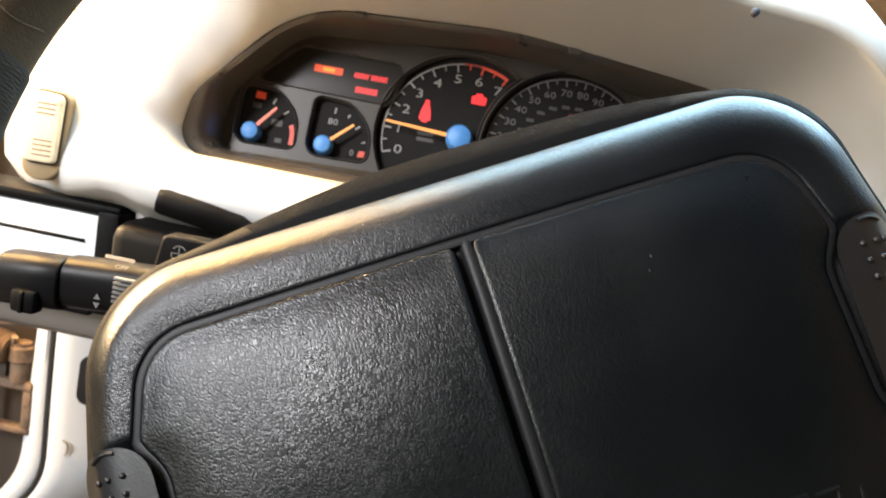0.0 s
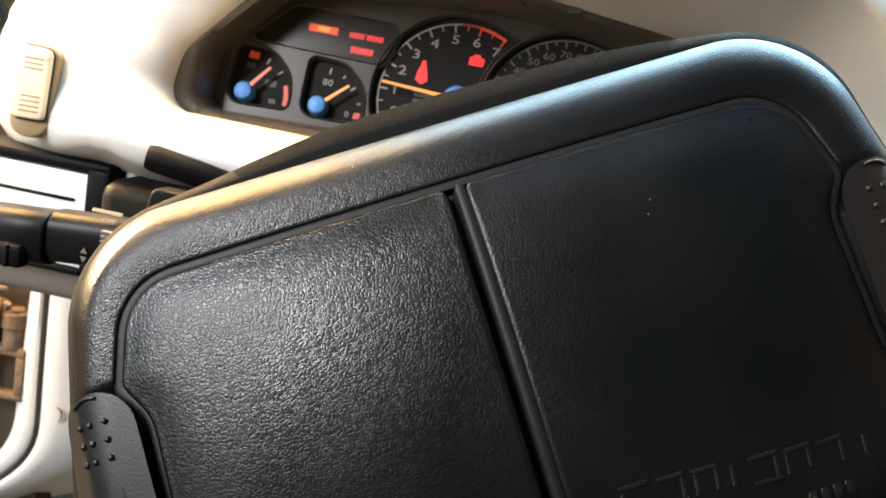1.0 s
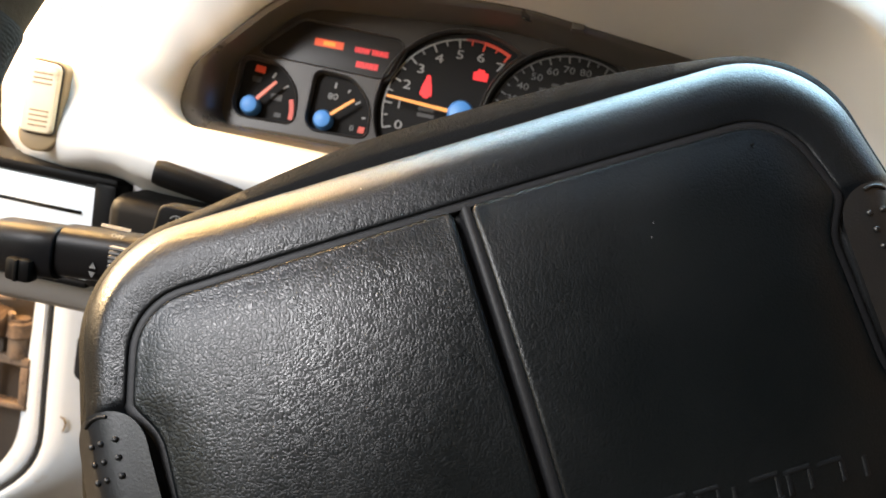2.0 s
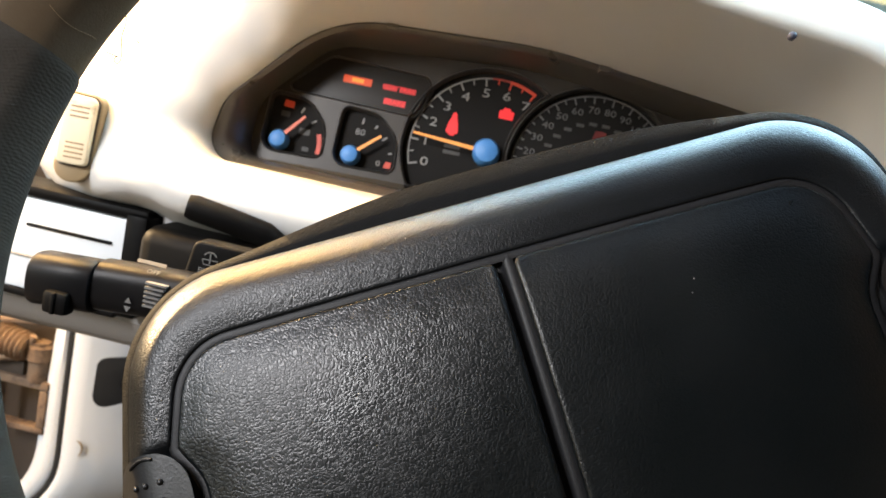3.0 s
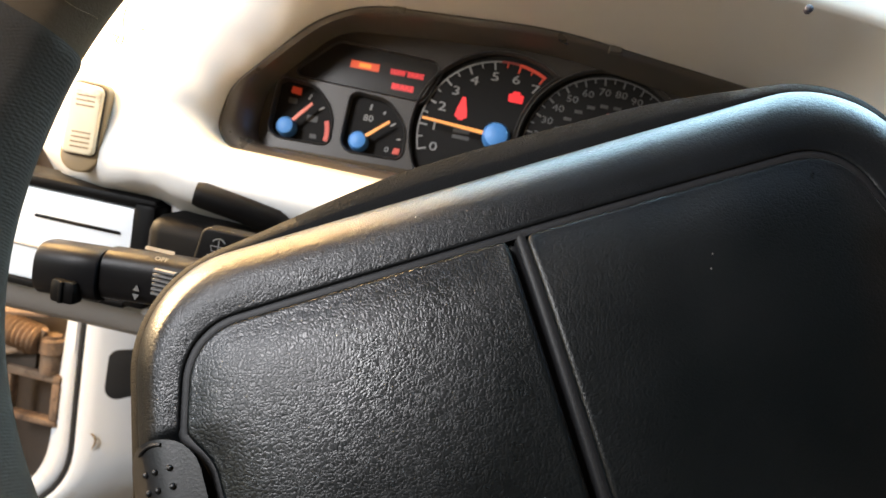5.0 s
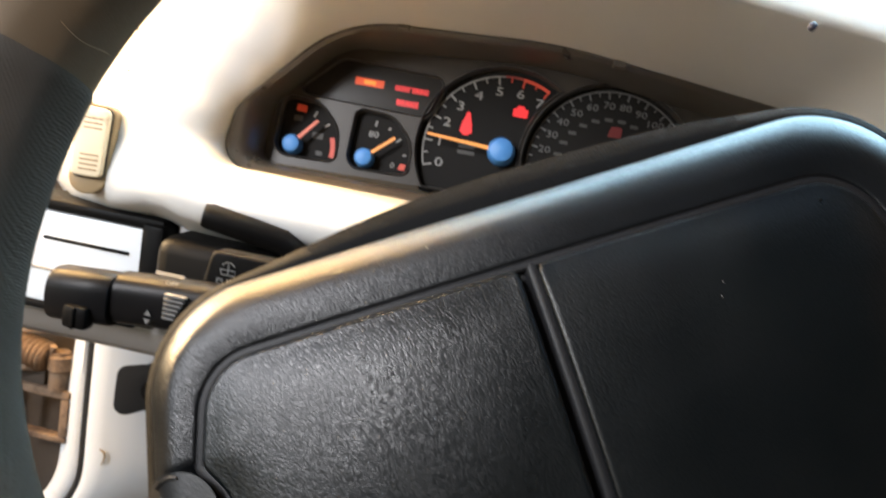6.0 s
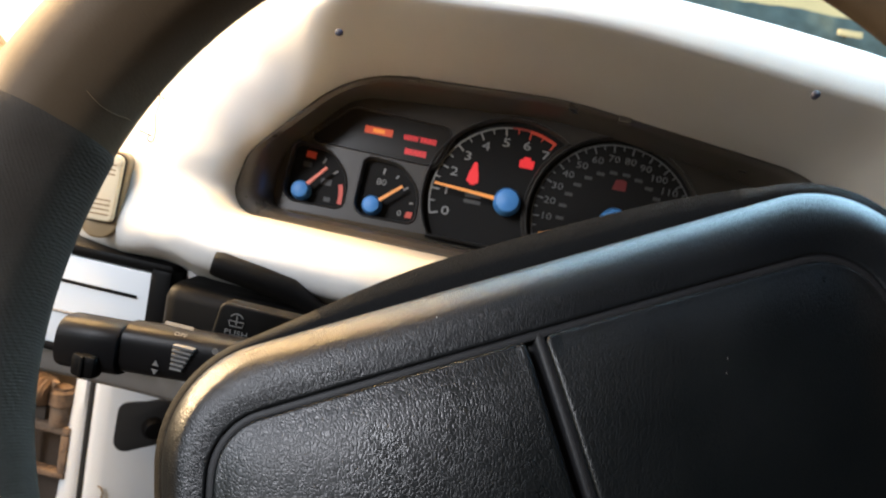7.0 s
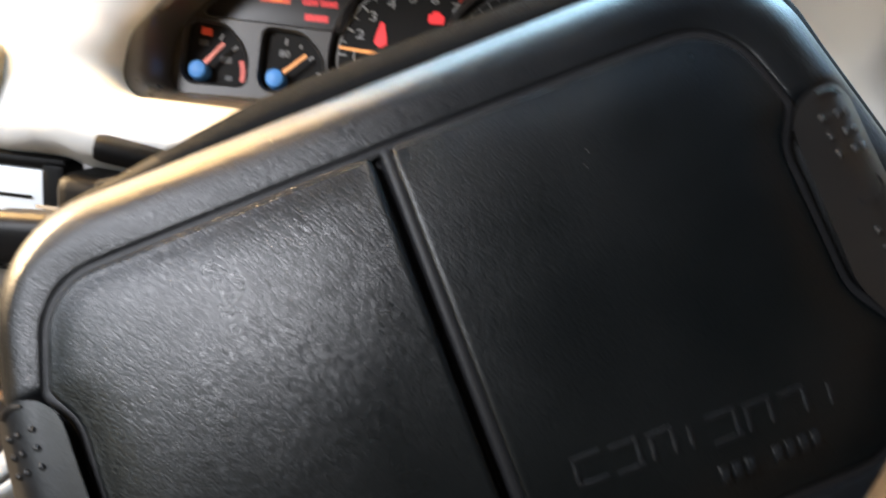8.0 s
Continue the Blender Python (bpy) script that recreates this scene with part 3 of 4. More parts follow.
# ---- steering wheel ----
wheel = thing("steering_wheel", WHEEL, "black steering wheel turned anticlockwise, with a grained vinyl hub pad", "steering wheel")
MID = Vector((0.0, -0.060))


def crown(x, y):
    return 0.0105 * max(0, 1 - (x / 0.125) ** 2) * max(0, 1 - ((y - MID.y) / 0.085) ** 2) - 0.004


outer_line = rounded([(-0.1197, 0.0228, 0.036), (-0.1345, -0.075, 0.06), (-0.112, -0.150, 0.03), (0.112, -0.150, 0.03), (0.139, -0.075, 0.06), (0.124, 0.0228, 0.036)], 0.003)
seam_line = rounded([(-0.1035, 0.0, 0.022), (-0.1115, -0.031, 0.002), (-0.1040, -0.042, 0.012), (-0.1030, -0.082, 0.012), (-0.111, -0.094, 0.004), (-0.098, -0.127, 0.02),
                     (0.098, -0.127, 0.02), (0.111, -0.094, 0.004), (0.1030, -0.082, 0.012), (0.1040, -0.042, 0.012), (0.1115, -0.031, 0.002), (0.1035, 0.0, 0.022)], 0.0015)
wangs = [2 * math.pi * k / 480 for k in range(480)]
so = [ray_to(outer_line, MID, a) for a in wangs]
si = [ray_to(seam_line, MID, a) for a in wangs]
prof = [(0.0, -0.0036), (0.002, -0.0017), (0.006, -0.0012), (0.014, -0.0009), (0.03, -0.0007), (0.07, -0.0007), (0.14, -0.0007), (0.27, -0.0007), (0.38, -0.0009), (0.5, -0.0015), (0.6, -0.0024), (0.7, -0.0037), (0.78, -0.0052), (0.86, -0.0069), (0.92, -0.0085), (0.96, -0.0098), (0.985, -0.0109), (1.0, -0.0122), (1.0, -0.021)]
rings = []
for f, h in prof:
    row = []
    for p, q in zip(si, so):
        g = p.lerp(q, f)
        notch = smooth(-0.028, -0.034, g.y) * smooth(-0.100, -0.094, g.y) * smooth(0.08, 0.09, abs(g.x))
        row.append((g.x, g.y, h + crown(p.x, p.y) * (1 - 0.5 * f) - 0.0045 * notch * (1 - f)))
    rings.append(row)
pad = part("hub_pad", loft(rings), PAD_EDGE, wheel, "black grained vinyl border of the hub pad", 45)
part("seam_strip", loft([[(MID.x + (p.x - MID.x) * f, MID.y + (p.y - MID.y) * f, crown(MID.x + (p.x - MID.x) * f, MID.y + (p.y - MID.y) * f) - 0.0058) for p in [inset(si, -0.0015)[i] for i in range(len(si))]] for f in (1.0, 0.9, 0.75, 0.6, 0.45, 0.3, 0.15, 0.02)], True, False, True), STRIP, pad, "dark grey seam in the hub pad")


def half_panel(sign):
    """One of the two soft panels of the hub pad."""
    gap = 0.0029
    line = [Vector((p.x, p.y)) for p in inset(si, 0.0023) if p.x * sign > gap]
    line.sort(key=lambda p: math.atan2((p.y - MID.y), p.x * sign))
    low, high = line[0], line[-1]
    spine = [Vector((gap * sign, high.y + (low.y - high.y) * k / 60)) for k in range(61)]
    pts = line + spine
    if sign < 0:
        pts = [p for p in reversed(pts)]
    keep = [pts[0]]
    for p in pts[1:]:
        if (p - keep[-1]).length > 0.0006:
            keep.append(p)
    # round the corners at the spine
    pts = resample(keep, 600)
    for _ in range(12):
        pts = [(pts[i - 1] + pts[i] * 2 + pts[(i + 1) % 600]) / 4 for i in range(600)]
    c = Vector((0.052 * sign, MID.y))
    last = inset(pts, 0.0020)
    near = lambda edge, q: max(0.0, float(np.hypot(edge[:, 0] - q.x, edge[:, 1] - q.y).min()) - 0.0019)
    seam = np.array([(p.x, p.y) for p in pts[::3] if abs(p.x) > gap + 0.004])
    puff = lambda q: 0.0016 * (1 - math.exp(-(near(seam, q) / 0.0065) ** 1.3))
    rings = [[(p.x, p.y, crown(p.x, p.y) - 0.0040) for p in pts]]
    for d, h in ((0.0, -0.0010), (0.0002, -0.0006), (0.0006, -0.0002), (0.0011, 0.0), (0.0020, 0.0)):
        rings.append([(p.x, p.y, crown(p.x, p.y) + h + puff(p)) for p in inset(pts, d)])
    ring_at = lambda f, step: [(q.x, q.y, crown(q.x, q.y) + puff(q)) for q in (c + (p - c) * f for p in last[::step])]
    for f in (0.98, 0.95, 0.91, 0.86, 0.80, 0.74):
        rings.append(ring_at(f, 1))
    bm = loft(rings)
    # thin the mesh out towards the middle
    outer, fine = [bm.verts.new(v) for v in ring_at(0.70, 1)], 1
    bm.verts.ensure_lookup_table()
    start = len(rings) * 600 - 600
    for i in range(600):
        bm.faces.new((bm.verts[start + i], bm.verts[start + (i + 1) % 600], outer[(i + 1) % 600], outer[i]))
    for f, step in ((0.66, 5), (0.58, 5), (0.50, 5), (0.42, 5), (0.34, 10), (0.26, 10), (0.18, 20), (0.08, 40)):
        inner_ring, n, m = [bm.verts.new(v) for v in ring_at(f, step)], len(outer), step // fine
        for i in range(600 // step):
            bm.faces.new([outer[(i * m + k) % n] for k in range(m + 1)] + [inner_ring[(i + 1) % (600 // step)], inner_ring[i]])
        outer, fine = inner_ring, step
    bm.faces.new(outer)
    bmesh.ops.recalc_face_normals(bm, faces=bm.faces)
    return part("pad_panel", bm, PAD, pad, "soft grained black vinyl panel", 70)


rings = []
for d, h in ((-0.0006, -0.0060), (-0.0004, -0.0016), (0.0002, -0.0013), (0.0008, -0.0012), (0.0018, -0.0012), (0.0025, -0.0014), (0.0027, -0.0060)):
    rings.append([(p.x, p.y, crown(p.x, p.y) + h) for p in inset(si, d)])
part("seam_ribbon", loft(rings), STRIP, pad, "flat grey ribbon in the seam", 60)
bm = bmesh.new()
spine = [-0.001 - 0.1245 * k / 40 for k in range(41)]
loft([[(x, y, crown(0, y) + h) for y in spine] for x, h in ((-0.0029, -0.0060), (-0.0026, -0.0046), (-0.0010, -0.0042), (-0.0005, -0.0026), (0.0, -0.0016), (0.0008, -0.0012), (0.0022, -0.0012), (0.0029, -0.0015), (0.0031, -0.0060))], False, bm=bm)
part("seam_ribbon", bm, STRIP, pad, "flat grey ribbon in the seam", 60)
half_panel(-1)
half_panel(1)

# embossed mark on the right panel, unreadable, as plain raised bars
def emboss(x0, x1, y0, y1, lean=0.0):
    x, y = (x0 + x1) / 2, (y0 + y1) / 2
    z = crown(x, y) + 0.0017
    line = [Vector((x0 + lean * (y0 - y), y0)), Vector((x1 + lean * (y0 - y), y0)), Vector((x1 + lean * (y1 - y), y1)), Vector((x0 + lean * (y1 - y), y1))]
    part("embossed_bar", prism(line, z - 0.001, z + 0.0002, 0.0002), PAD_EDGE, pad)


for k, (x, w, sides_on) in enumerate(((0.0205, 0.0080, "tbl"), (0.0305, 0.0075, "tbr"), (0.0400, 0.0070, "tlr"), (0.0485, 0.0040, "l"), (0.0560, 0.0080, "tbr"), (0.0655, 0.0075, "tlr"), (0.0750, 0.0070, "tr"), (0.0845, 0.0014, "l"))):
    y, h = -0.1000 - 0.0046 * k / 7, 0.0078
    if "t" in sides_on:
        emboss(x - w / 2, x + w / 2, y + h / 2 - 0.0012, y + h / 2)
    if "b" in sides_on:
        emboss(x - w / 2, x + w / 2, y - h / 2, y - h / 2 + 0.0012)
    if "l" in sides_on:
        emboss(x - w / 2, x - w / 2 + 0.0013, y - h / 2 + 0.0013, y + h / 2 - 0.0013, 0.15)
    if "r" in sides_on:
        emboss(x + w / 2 - 0.0013, x + w / 2, y - h / 2 + 0.0013, y + h / 2 - 0.0013, 0.15)
for x in (0.0515, 0.0550, 0.0585, 0.0660, 0.0695, 0.0730, 0.0765):
    emboss(x - 0.0012, x + 0.0012, -0.1155, -0.1118, 0.15)

# specks of dust on the pad
for x, y in ((0.0520, -0.0240), (-0.0270, 0.0120), (0.0500, -0.0280)):
    bm = bmesh.new()
    bmesh.ops.create_icosphere(bm, subdivisions=1, radius=0.0002)
    part("dust_speck", moved(bm, Matrix.Translation((x, y, crown(x, min(y, 0.0)) + 0.0019)) @ pose(0, 0, 0, 0, 0, 70) @ Matrix.Diagonal((1.8, 1, 0.8, 1))), PRINT, pad)

# horn buttons
for sign in (-1, 1):
    line = rounded([(-0.1085, -0.0335, 0.011), (-0.1055, -0.082, 0.012), (-0.111, -0.0945, 0.006), (-0.1300, -0.0940, 0.006), (-0.1262, -0.0325, 0.006)], 0.0015)
    if sign > 0:
        line = [Vector((-p.x, p.y)) for p in reversed(line)]
    top = lambda x, y: crown(min(0.112, abs(x)), y) + 0.0032 - 9.0 * max(0, abs(x) - 0.1125) ** 2 * 3.2 - 0.25 * max(0, abs(x) - 0.122)
    rings = [[(p.x, p.y, top(p.x, p.y) - 0.009) for p in line]]
    for d, h in ((0.0, -0.0030), (0.0003, -0.0018), (0.0010, -0.0008), (0.0020, -0.0002), (0.0030, 0.0)):
        rings.append([(p.x, p.y, top(p.x, p.y) + h) for p in inset(line, d)])
    c = Vector((sum(p.x for p in line) / len(line), sum(p.y for p in line) / len(line)))
    for f in (0.85, 0.65, 0.4, 0.2, 0.03):
        row = [c + (p - c) * f for p in inset(line, 0.0030)]
        rings.append([(p.x, p.y, top(p.x, p.y)) for p in row])
    horn = part("horn_button", loft(rings, True, False, True), HORN, wheel, "black plastic horn button with raised dots")
    for y in (-0.0388, -0.0440, -0.0492, -0.0715, -0.0767, -0.0819):
        for x in (0.1140, 0.1188, 0.1222):
            if y < -0.06 and x > 0.122:
                continue
            r = 0.00095
            bm = turned([(r, -0.0012), (r, 0.0004), (r * 0.8, 0.0008), (r * 0.35, 0.0010), (0.0001, 0.00105)], 10)
            part("dot", moved(bm, Matrix.Translation((x * sign, y, top(x, y)))), HORN, horn)
    edge = [Vector((sign * (0.1155 + 0.0080 * k / 10), -0.0318 + 0.0010 * math.sin(k / 10 * math.pi) - 0.0010 * k / 10)) for k in range(11)]
    part("parting_edge", tube([(p.x, p.y, top(p.x, p.y) + 0.0004) for p in edge], 0.0005, 8), HORN, horn, "thin raised edge over the button")
    arc = [polar(0.0042, a, (0.1165 * sign, -0.0600)) for a in range(-150, 31, 15)]
    part("horn_mark", strip(arc, top(0.116, -0.06), top(0.116, -0.06) + 0.0005, 0.0006), STRIP, horn)

# the shell behind the pad
back = []
for d, h in ((-0.0040, -0.0205), (0.0040, -0.0185), (0.0090, -0.0200), (0.0099, -0.0235), (0.0090, -0.028), (-0.004, -0.050), (-0.04, -0.062)):
    row = [p + (p - MID).normalized() * (d * (0.62 + 0.38 * smooth(-0.02, 0.018, p.y) * smooth(-0.115, -0.02, p.x) * (1 - 0.5 * smooth(0.07, 0.12, p.x))) if d > 0 else d) for p in so]
    bulge = 0.0043 if d > 0.005 else 0.0028 if d > 0 else 0.0
    back.append([(p.x, p.y + bulge * smooth(0.0, 0.015, p.y) * smooth(-0.11, -0.02, p.x) * smooth(0.115, 0.05, p.x), h) for p in row])
part("back_cover", loft(back, True, False, True), BACK, wheel, "matt black rear cover of the hub", 60)

# rim, in its leather cover, with a wrapped stretch
RIM_C, RIM_R, RIM_T, RIM_H = Vector((-0.0008, -0.0036)), 0.1690, 0.0230, 0.018


def rim_ring(a, grow=0.0):
    u = polar(1, a)
    ring = []
    for k in range(28):
        b = 2 * math.pi * k / 28
        r = RIM_T + grow - 0.0032 * smooth(145, 178, a % 360) * smooth(300, 260, a % 360) - 0.0011 * math.exp(-((b - math.pi * 0.72) / 0.10) ** 2)
        p = RIM_C + u * (RIM_R + r * math.cos(b))
        ring.append((p.x, p.y, RIM_H + r * 0.92 * math.sin(b)))
    return ring


rings = [rim_ring(360 * k / 180) for k in range(180)]
rings.append(rings[0])
rim = part("rim", loft(rings), RIM, wheel, "thick leather-covered rim", 80)
tape_a = 169 - 29
rings = [rim_ring(tape_a + k * 1.0, 0.0008 + (0.0 if 0 < k < 80 else -0.0012)) for k in range(81)]
part("tape", loft(rings), TAPE, rim, "dark grey cloth tape wrapped round the rim", 80)
def on_rim(ang, b, lift=0.0002):
    """A point of the rim's skin: ang round the wheel, b round the section."""
    p = RIM_C + polar(RIM_R + (RIM_T + lift) * math.cos(radians(b)), ang)
    return Vector((p.x, p.y, RIM_H + (RIM_T + lift) * 0.92 * math.sin(radians(b))))


hair = [on_rim(136.0 + 0.5 * math.sin(k * 0.45), 136 + 5 * k) for k in range(11)]
part("lint", tube(hair, 0.0001, 5), RIBS, rim, "pale hair")
# a loose thread that hangs from the rim's seam
down = WHEEL.to_3x3().inverted() @ Vector((0, 0, -1))
side = WHEEL.to_3x3().inverted() @ Vector((1, 0, 0))
root = on_rim(130.1, 202, 0.0)
thread = [root + down * 0.0155 * f + side * (0.0004 * math.sin(f * 9)) for f in [k / 14 for k in range(15)]]
thread += [thread[-1] + down * 0.0011 * math.sin(a) + side * 0.0011 * (math.cos(a) - 1) for a in [0.6 * k for k in range(1, 9)]]
thread += [thread[-1] - side * 0.0016 * k - down * 0.0003 * k for k in range(1, 4)]
part("thread", tube(thread, 0.0002, 5), BACK, rim, "loose brown thread hanging from the seam")
for sign in (-1, 1):
    path = [Vector((sign * 0.100, -0.110, -0.030)), Vector((sign * 0.118, -0.108, -0.020)), Vector((sign * 0.130, -0.105, 0.0)), Vector((sign * 0.134, -0.104, RIM_H))]
    part("spoke", moved(tube(path, 0.013, 16), Matrix.Diagonal((1, 1.0, 1, 1))), BACK, wheel, "short black spoke")

# ---- steering column, its stalks and shroud ----
column = thing("steering_column", Matrix.Identity(4), "black plastic steering column shroud with stalks and a tilt lever", "steering column")
shroud = slab(-0.2235, 0.19, 0.405, 0.50, 0.856, 0.9095, 0.010, None, 3)
part("shroud", shroud, BLACK, column, "black plastic shroud")
axis = WHEEL.to_3x3() @ Vector((0, 0, -1))
hub = WHEEL @ Vector((0.0, -0.045, -0.05))
part("column_tube", tube([hub, hub + axis * 0.06, hub + axis * 0.24], lambda f: 0.046 + 0.006 * f, 32), BLACK, column)


def stalk_ring(x, y, z, ry, rz):
    n = 28
    out = []
    for k in range(n):
        a = 2 * math.pi * k / n
        c, s = math.cos(a), math.sin(a)
        out.append((x, y + ry * math.copysign(abs(c) ** 0.75, c), z + rz * math.copysign(abs(s) ** 0.75, s)))
    return out


stalk = part("signal_stalk", loft([stalk_ring(x, 0.332 + (x + 0.2) * 0.05, 0.894 + (x + 0.2) * 0.06, r * 0.9, r) for x, r in ((-0.1978, 0.0116), (-0.1974, 0.0120), (-0.175, 0.0120), (-0.150, 0.0118), (-0.10, 0.0115), (-0.06, 0.011))], True, True, True), STALK, column, "black signal stalk with white print")
part("stalk_tip", loft([stalk_ring(x, 0.330 + (x + 0.2) * 0.05, 0.8930 + (x + 0.2) * 0.05, r * 0.9, r) for x, r in ((-0.2275, 0.0112), (-0.2270, 0.0121), (-0.2255, 0.0125), (-0.212, 0.0125), (-0.1988, 0.0125), (-0.1980, 0.0121))], True, True, True), STALK, stalk, "black twist end of the stalk")
part("slider", slab(-0.2165, -0.2045, 0.315, 0.324, 0.8795, 0.8905, 0.0022, None, 2), BLACK, stalk, "small slide switch")
part("slider_rib", slab(-0.2115, -0.2095, 0.3138, 0.322, 0.880, 0.890, 0.0006, None, 2), BLACK, stalk)
fy = 0.3205
for k in range(6):
    w = 0.0100 - 0.0009 * k
    part("printed_line", slab(-0.1720, -0.1720 + w, fy + 0.0005, fy + 0.0035, 0.9020 - 0.0021 * k, 0.9030 - 0.0021 * k), FAINT, stalk)
up = Matrix.Translation((-0.1635, 0.3255, 0.9069)) @ pose(0, 0, 0, 50, 0, 0)
part("printed_word", moved(lettering("OFF", 0.0028, -0.0075, 0.0, 0, 0, 1.3), up), FAINT, stalk)
part("printed_bar", moved(prism([Vector((-0.017, 0.0032)), Vector((-0.003, 0.0032)), Vector((-0.003, 0.0050)), Vector((-0.017, 0.0050))], 0, 0.0002), up), DIMPRINT, stalk)
for s in (1, -1):
    part("printed_arrow", moved(prism([Vector((-0.0016, 0.0008 * s)), Vector((0.0016, 0.0008 * s)), Vector((0, 0.0035 * s))][::s], 0, 0.0003), Matrix.Translation((-0.1790, fy + 0.0012, 0.8905)) @ pose(0, 0, 0, 90, 0, 0)), FAINT, stalk)
part("printed_dot", moved(turned([(0.0015, 0), (0.0015, 0.0004)], 16), Matrix.Translation((-0.152, fy + 0.001, 0.9045)) @ pose(0, 0, 0, 90, 0, 0)), FAINT, stalk)
# washer paddle with its label
paddle = part("washer_paddle", moved(prism(rounded([(-0.165, 0.898, 0.004), (-0.085, 0.898, 0.006), (-0.085, 0.9225, 0.004), (-0.1605, 0.9225, 0.004)], 0.002), 0, 0.010, 0.0015), Matrix.Translation((0, 0.350, 0)) @ pose(0, 0, 0, 90, 0, 0)), BLACK, column, "black washer paddle with a white label")
face = Matrix.Translation((-0.1515, 0.3396, 0.9125)) @ pose(0, 0, 0, 90, 0, 0)
part("printed_word", moved(lettering("PUSH", 0.0038, 0.0005, -0.0035, 0, 0, 1.3), face), FAINT, paddle)
part("washer_mark", moved(strip([(-0.0038, 0.0022), (0.0038, 0.0022), (0.0030, -0.0002), (-0.0030, -0.0002), (-0.0038, 0.0022)], 0, 0.0003, 0.0005), face), FAINT, paddle)
part("washer_mark", moved(strip([polar(0.0034, a, (0, 0.0025)) for a in range(150, 29, -10)], 0, 0.0003, 0.0006), face), FAINT, paddle)
part("washer_mark", moved(strip([(0, 0.0005), (0, 0.0052)], 0, 0.0003, 0.0006), face), FAINT, paddle)
lever = [(-0.1915, 0.395, 0.9275), (-0.188, 0.396, 0.9270), (-0.165, 0.402, 0.9225), (-0.150, 0.406, 0.919), (-0.136, 0.410, 0.912), (-0.12, 0.415, 0.902)]
part("tilt_lever", tube(lever, lambda f: 0.0062 if f < 0.1 else (0.0072 if f < 0.62 else 0.0050), 16), BLACK, column, "black tilt lever")

# ---- headlamp switch ----
lamp_m = Matrix.Translation((-0.2765, 0.4262, 0.9515)) @ pose(0, 0, 0, 0, 0, 12) @ pose(0, 0, 0, 84, 0, 0)
switch = thing("headlamp_switch", lamp_m, "cream plastic rocker headlamp switch set in the dash", "switch")
seat = rounded([(-0.0125, -0.031, 0.010), (0.0098, -0.031, 0.011), (0.0104, 0.0215, 0.006), (-0.0112, 0.0225, 0.006)], 0.002)
# the shade on the bezel is put into its brown colour
part("bezel", prism(seat, -0.02, 0.002, 0.0015), BROWN, switch, "bezel coloured brown for its shade")
rocker = rounded([(-0.0098, -0.0205, 0.003), (0.0075, -0.0205, 0.003), (0.0085, 0.0190, 0.004), (-0.0088, 0.0200, 0.004)], 0.0015)
# dark plate drawn where a shadow line runs round the rocker
part("gap", prism(inset(rocker, -0.0011), 0.001, 0.0026), DARK, switch, "dark plate painted in as the shadow gap round the rocker")
body = part("rocker", prism(rocker, 0.0, 0.0070, 0.0012), CREAM, switch, "cream rocker")
for y, n in ((0.0125, 3), (-0.0085, 4)):
    for k in range(n):
        part("rib", slab(-0.0052, 0.0052, y - 0.0028 * k, y - 0.0028 * k + 0.0009, 0.0064, 0.0072), RIBS, body)

# ---- fuse cover and lower dash ----
fuse = thing("fuse_cover", Matrix.Identity(4), "white plastic fuse cover in a black frame under the dash", "fuse cover")
part("frame", slab(-0.345, -0.2320, 0.4335, 0.470, 0.9045, 0.9115, 0.0025, None, 2), BLACK, fuse, "black top frame")
part("frame", slab(-0.2450, -0.2305, 0.4300, 0.470, 0.8445, 0.9085, 0.003, None, 2), BLACK, fuse, "black side frame")
part("cover", slab(-0.345, -0.2458, 0.4365, 0.470, 0.846, 0.9035, 0.0015, None, 2), WHITE, fuse, "white cover")
part("slot", slab(-0.310, -0.2540, 0.4345, 0.440, 0.8862, 0.8880, 0.0006, None, 1), BLACK, fuse, "dark slot")
part("slot", slab(-0.345, -0.2750, 0.4348, 0.440, 0.8665, 0.8680, 0.0006, None, 1), GREY, fuse)
part("frame", slab(-0.345, -0.2458, 0.4340, 0.470, 0.8415, 0.8460, 0.0015, None, 2), BLACK, fuse, "black bottom frame")

bm = loft([[(-0.36 + 0.66 * k / 8, y + 0.004 * math.sin(k), z) for k in range(9)] for y, z in ((0.47, 0.846), (0.448, 0.842), (0.446, 0.836), (0.452, 0.822), (0.470, 0.812), (0.52, 0.808), (0.60, 0.815), (0.62, 0.83))], False)
setting("trim_dash_filler", slab(-0.2300, 0.22, 0.446, 0.47, 0.858, 0.925, 0.002, None, 1), PAINT, "silver-white strip of the dash behind the column", "dash panel")
setting("trim_lower_dash", bm, GREY, "grey plastic lower dash panel under the column", "dash panel")

# ---- door pillar, seal and kick panel ----
levels = [k / 24 for k in range(25)]


def jamb_x(f):
    """The curve of the pillar's edge from its top (0) to the sill (1)."""
    return -0.3885 - 0.002 * math.sin(f * 3) + 0.0065 * f - 0.21 * smooth(0.45, 1.25, f) ** 1.5


def jamb_z(f):
    return 0.760 - 0.260 * f


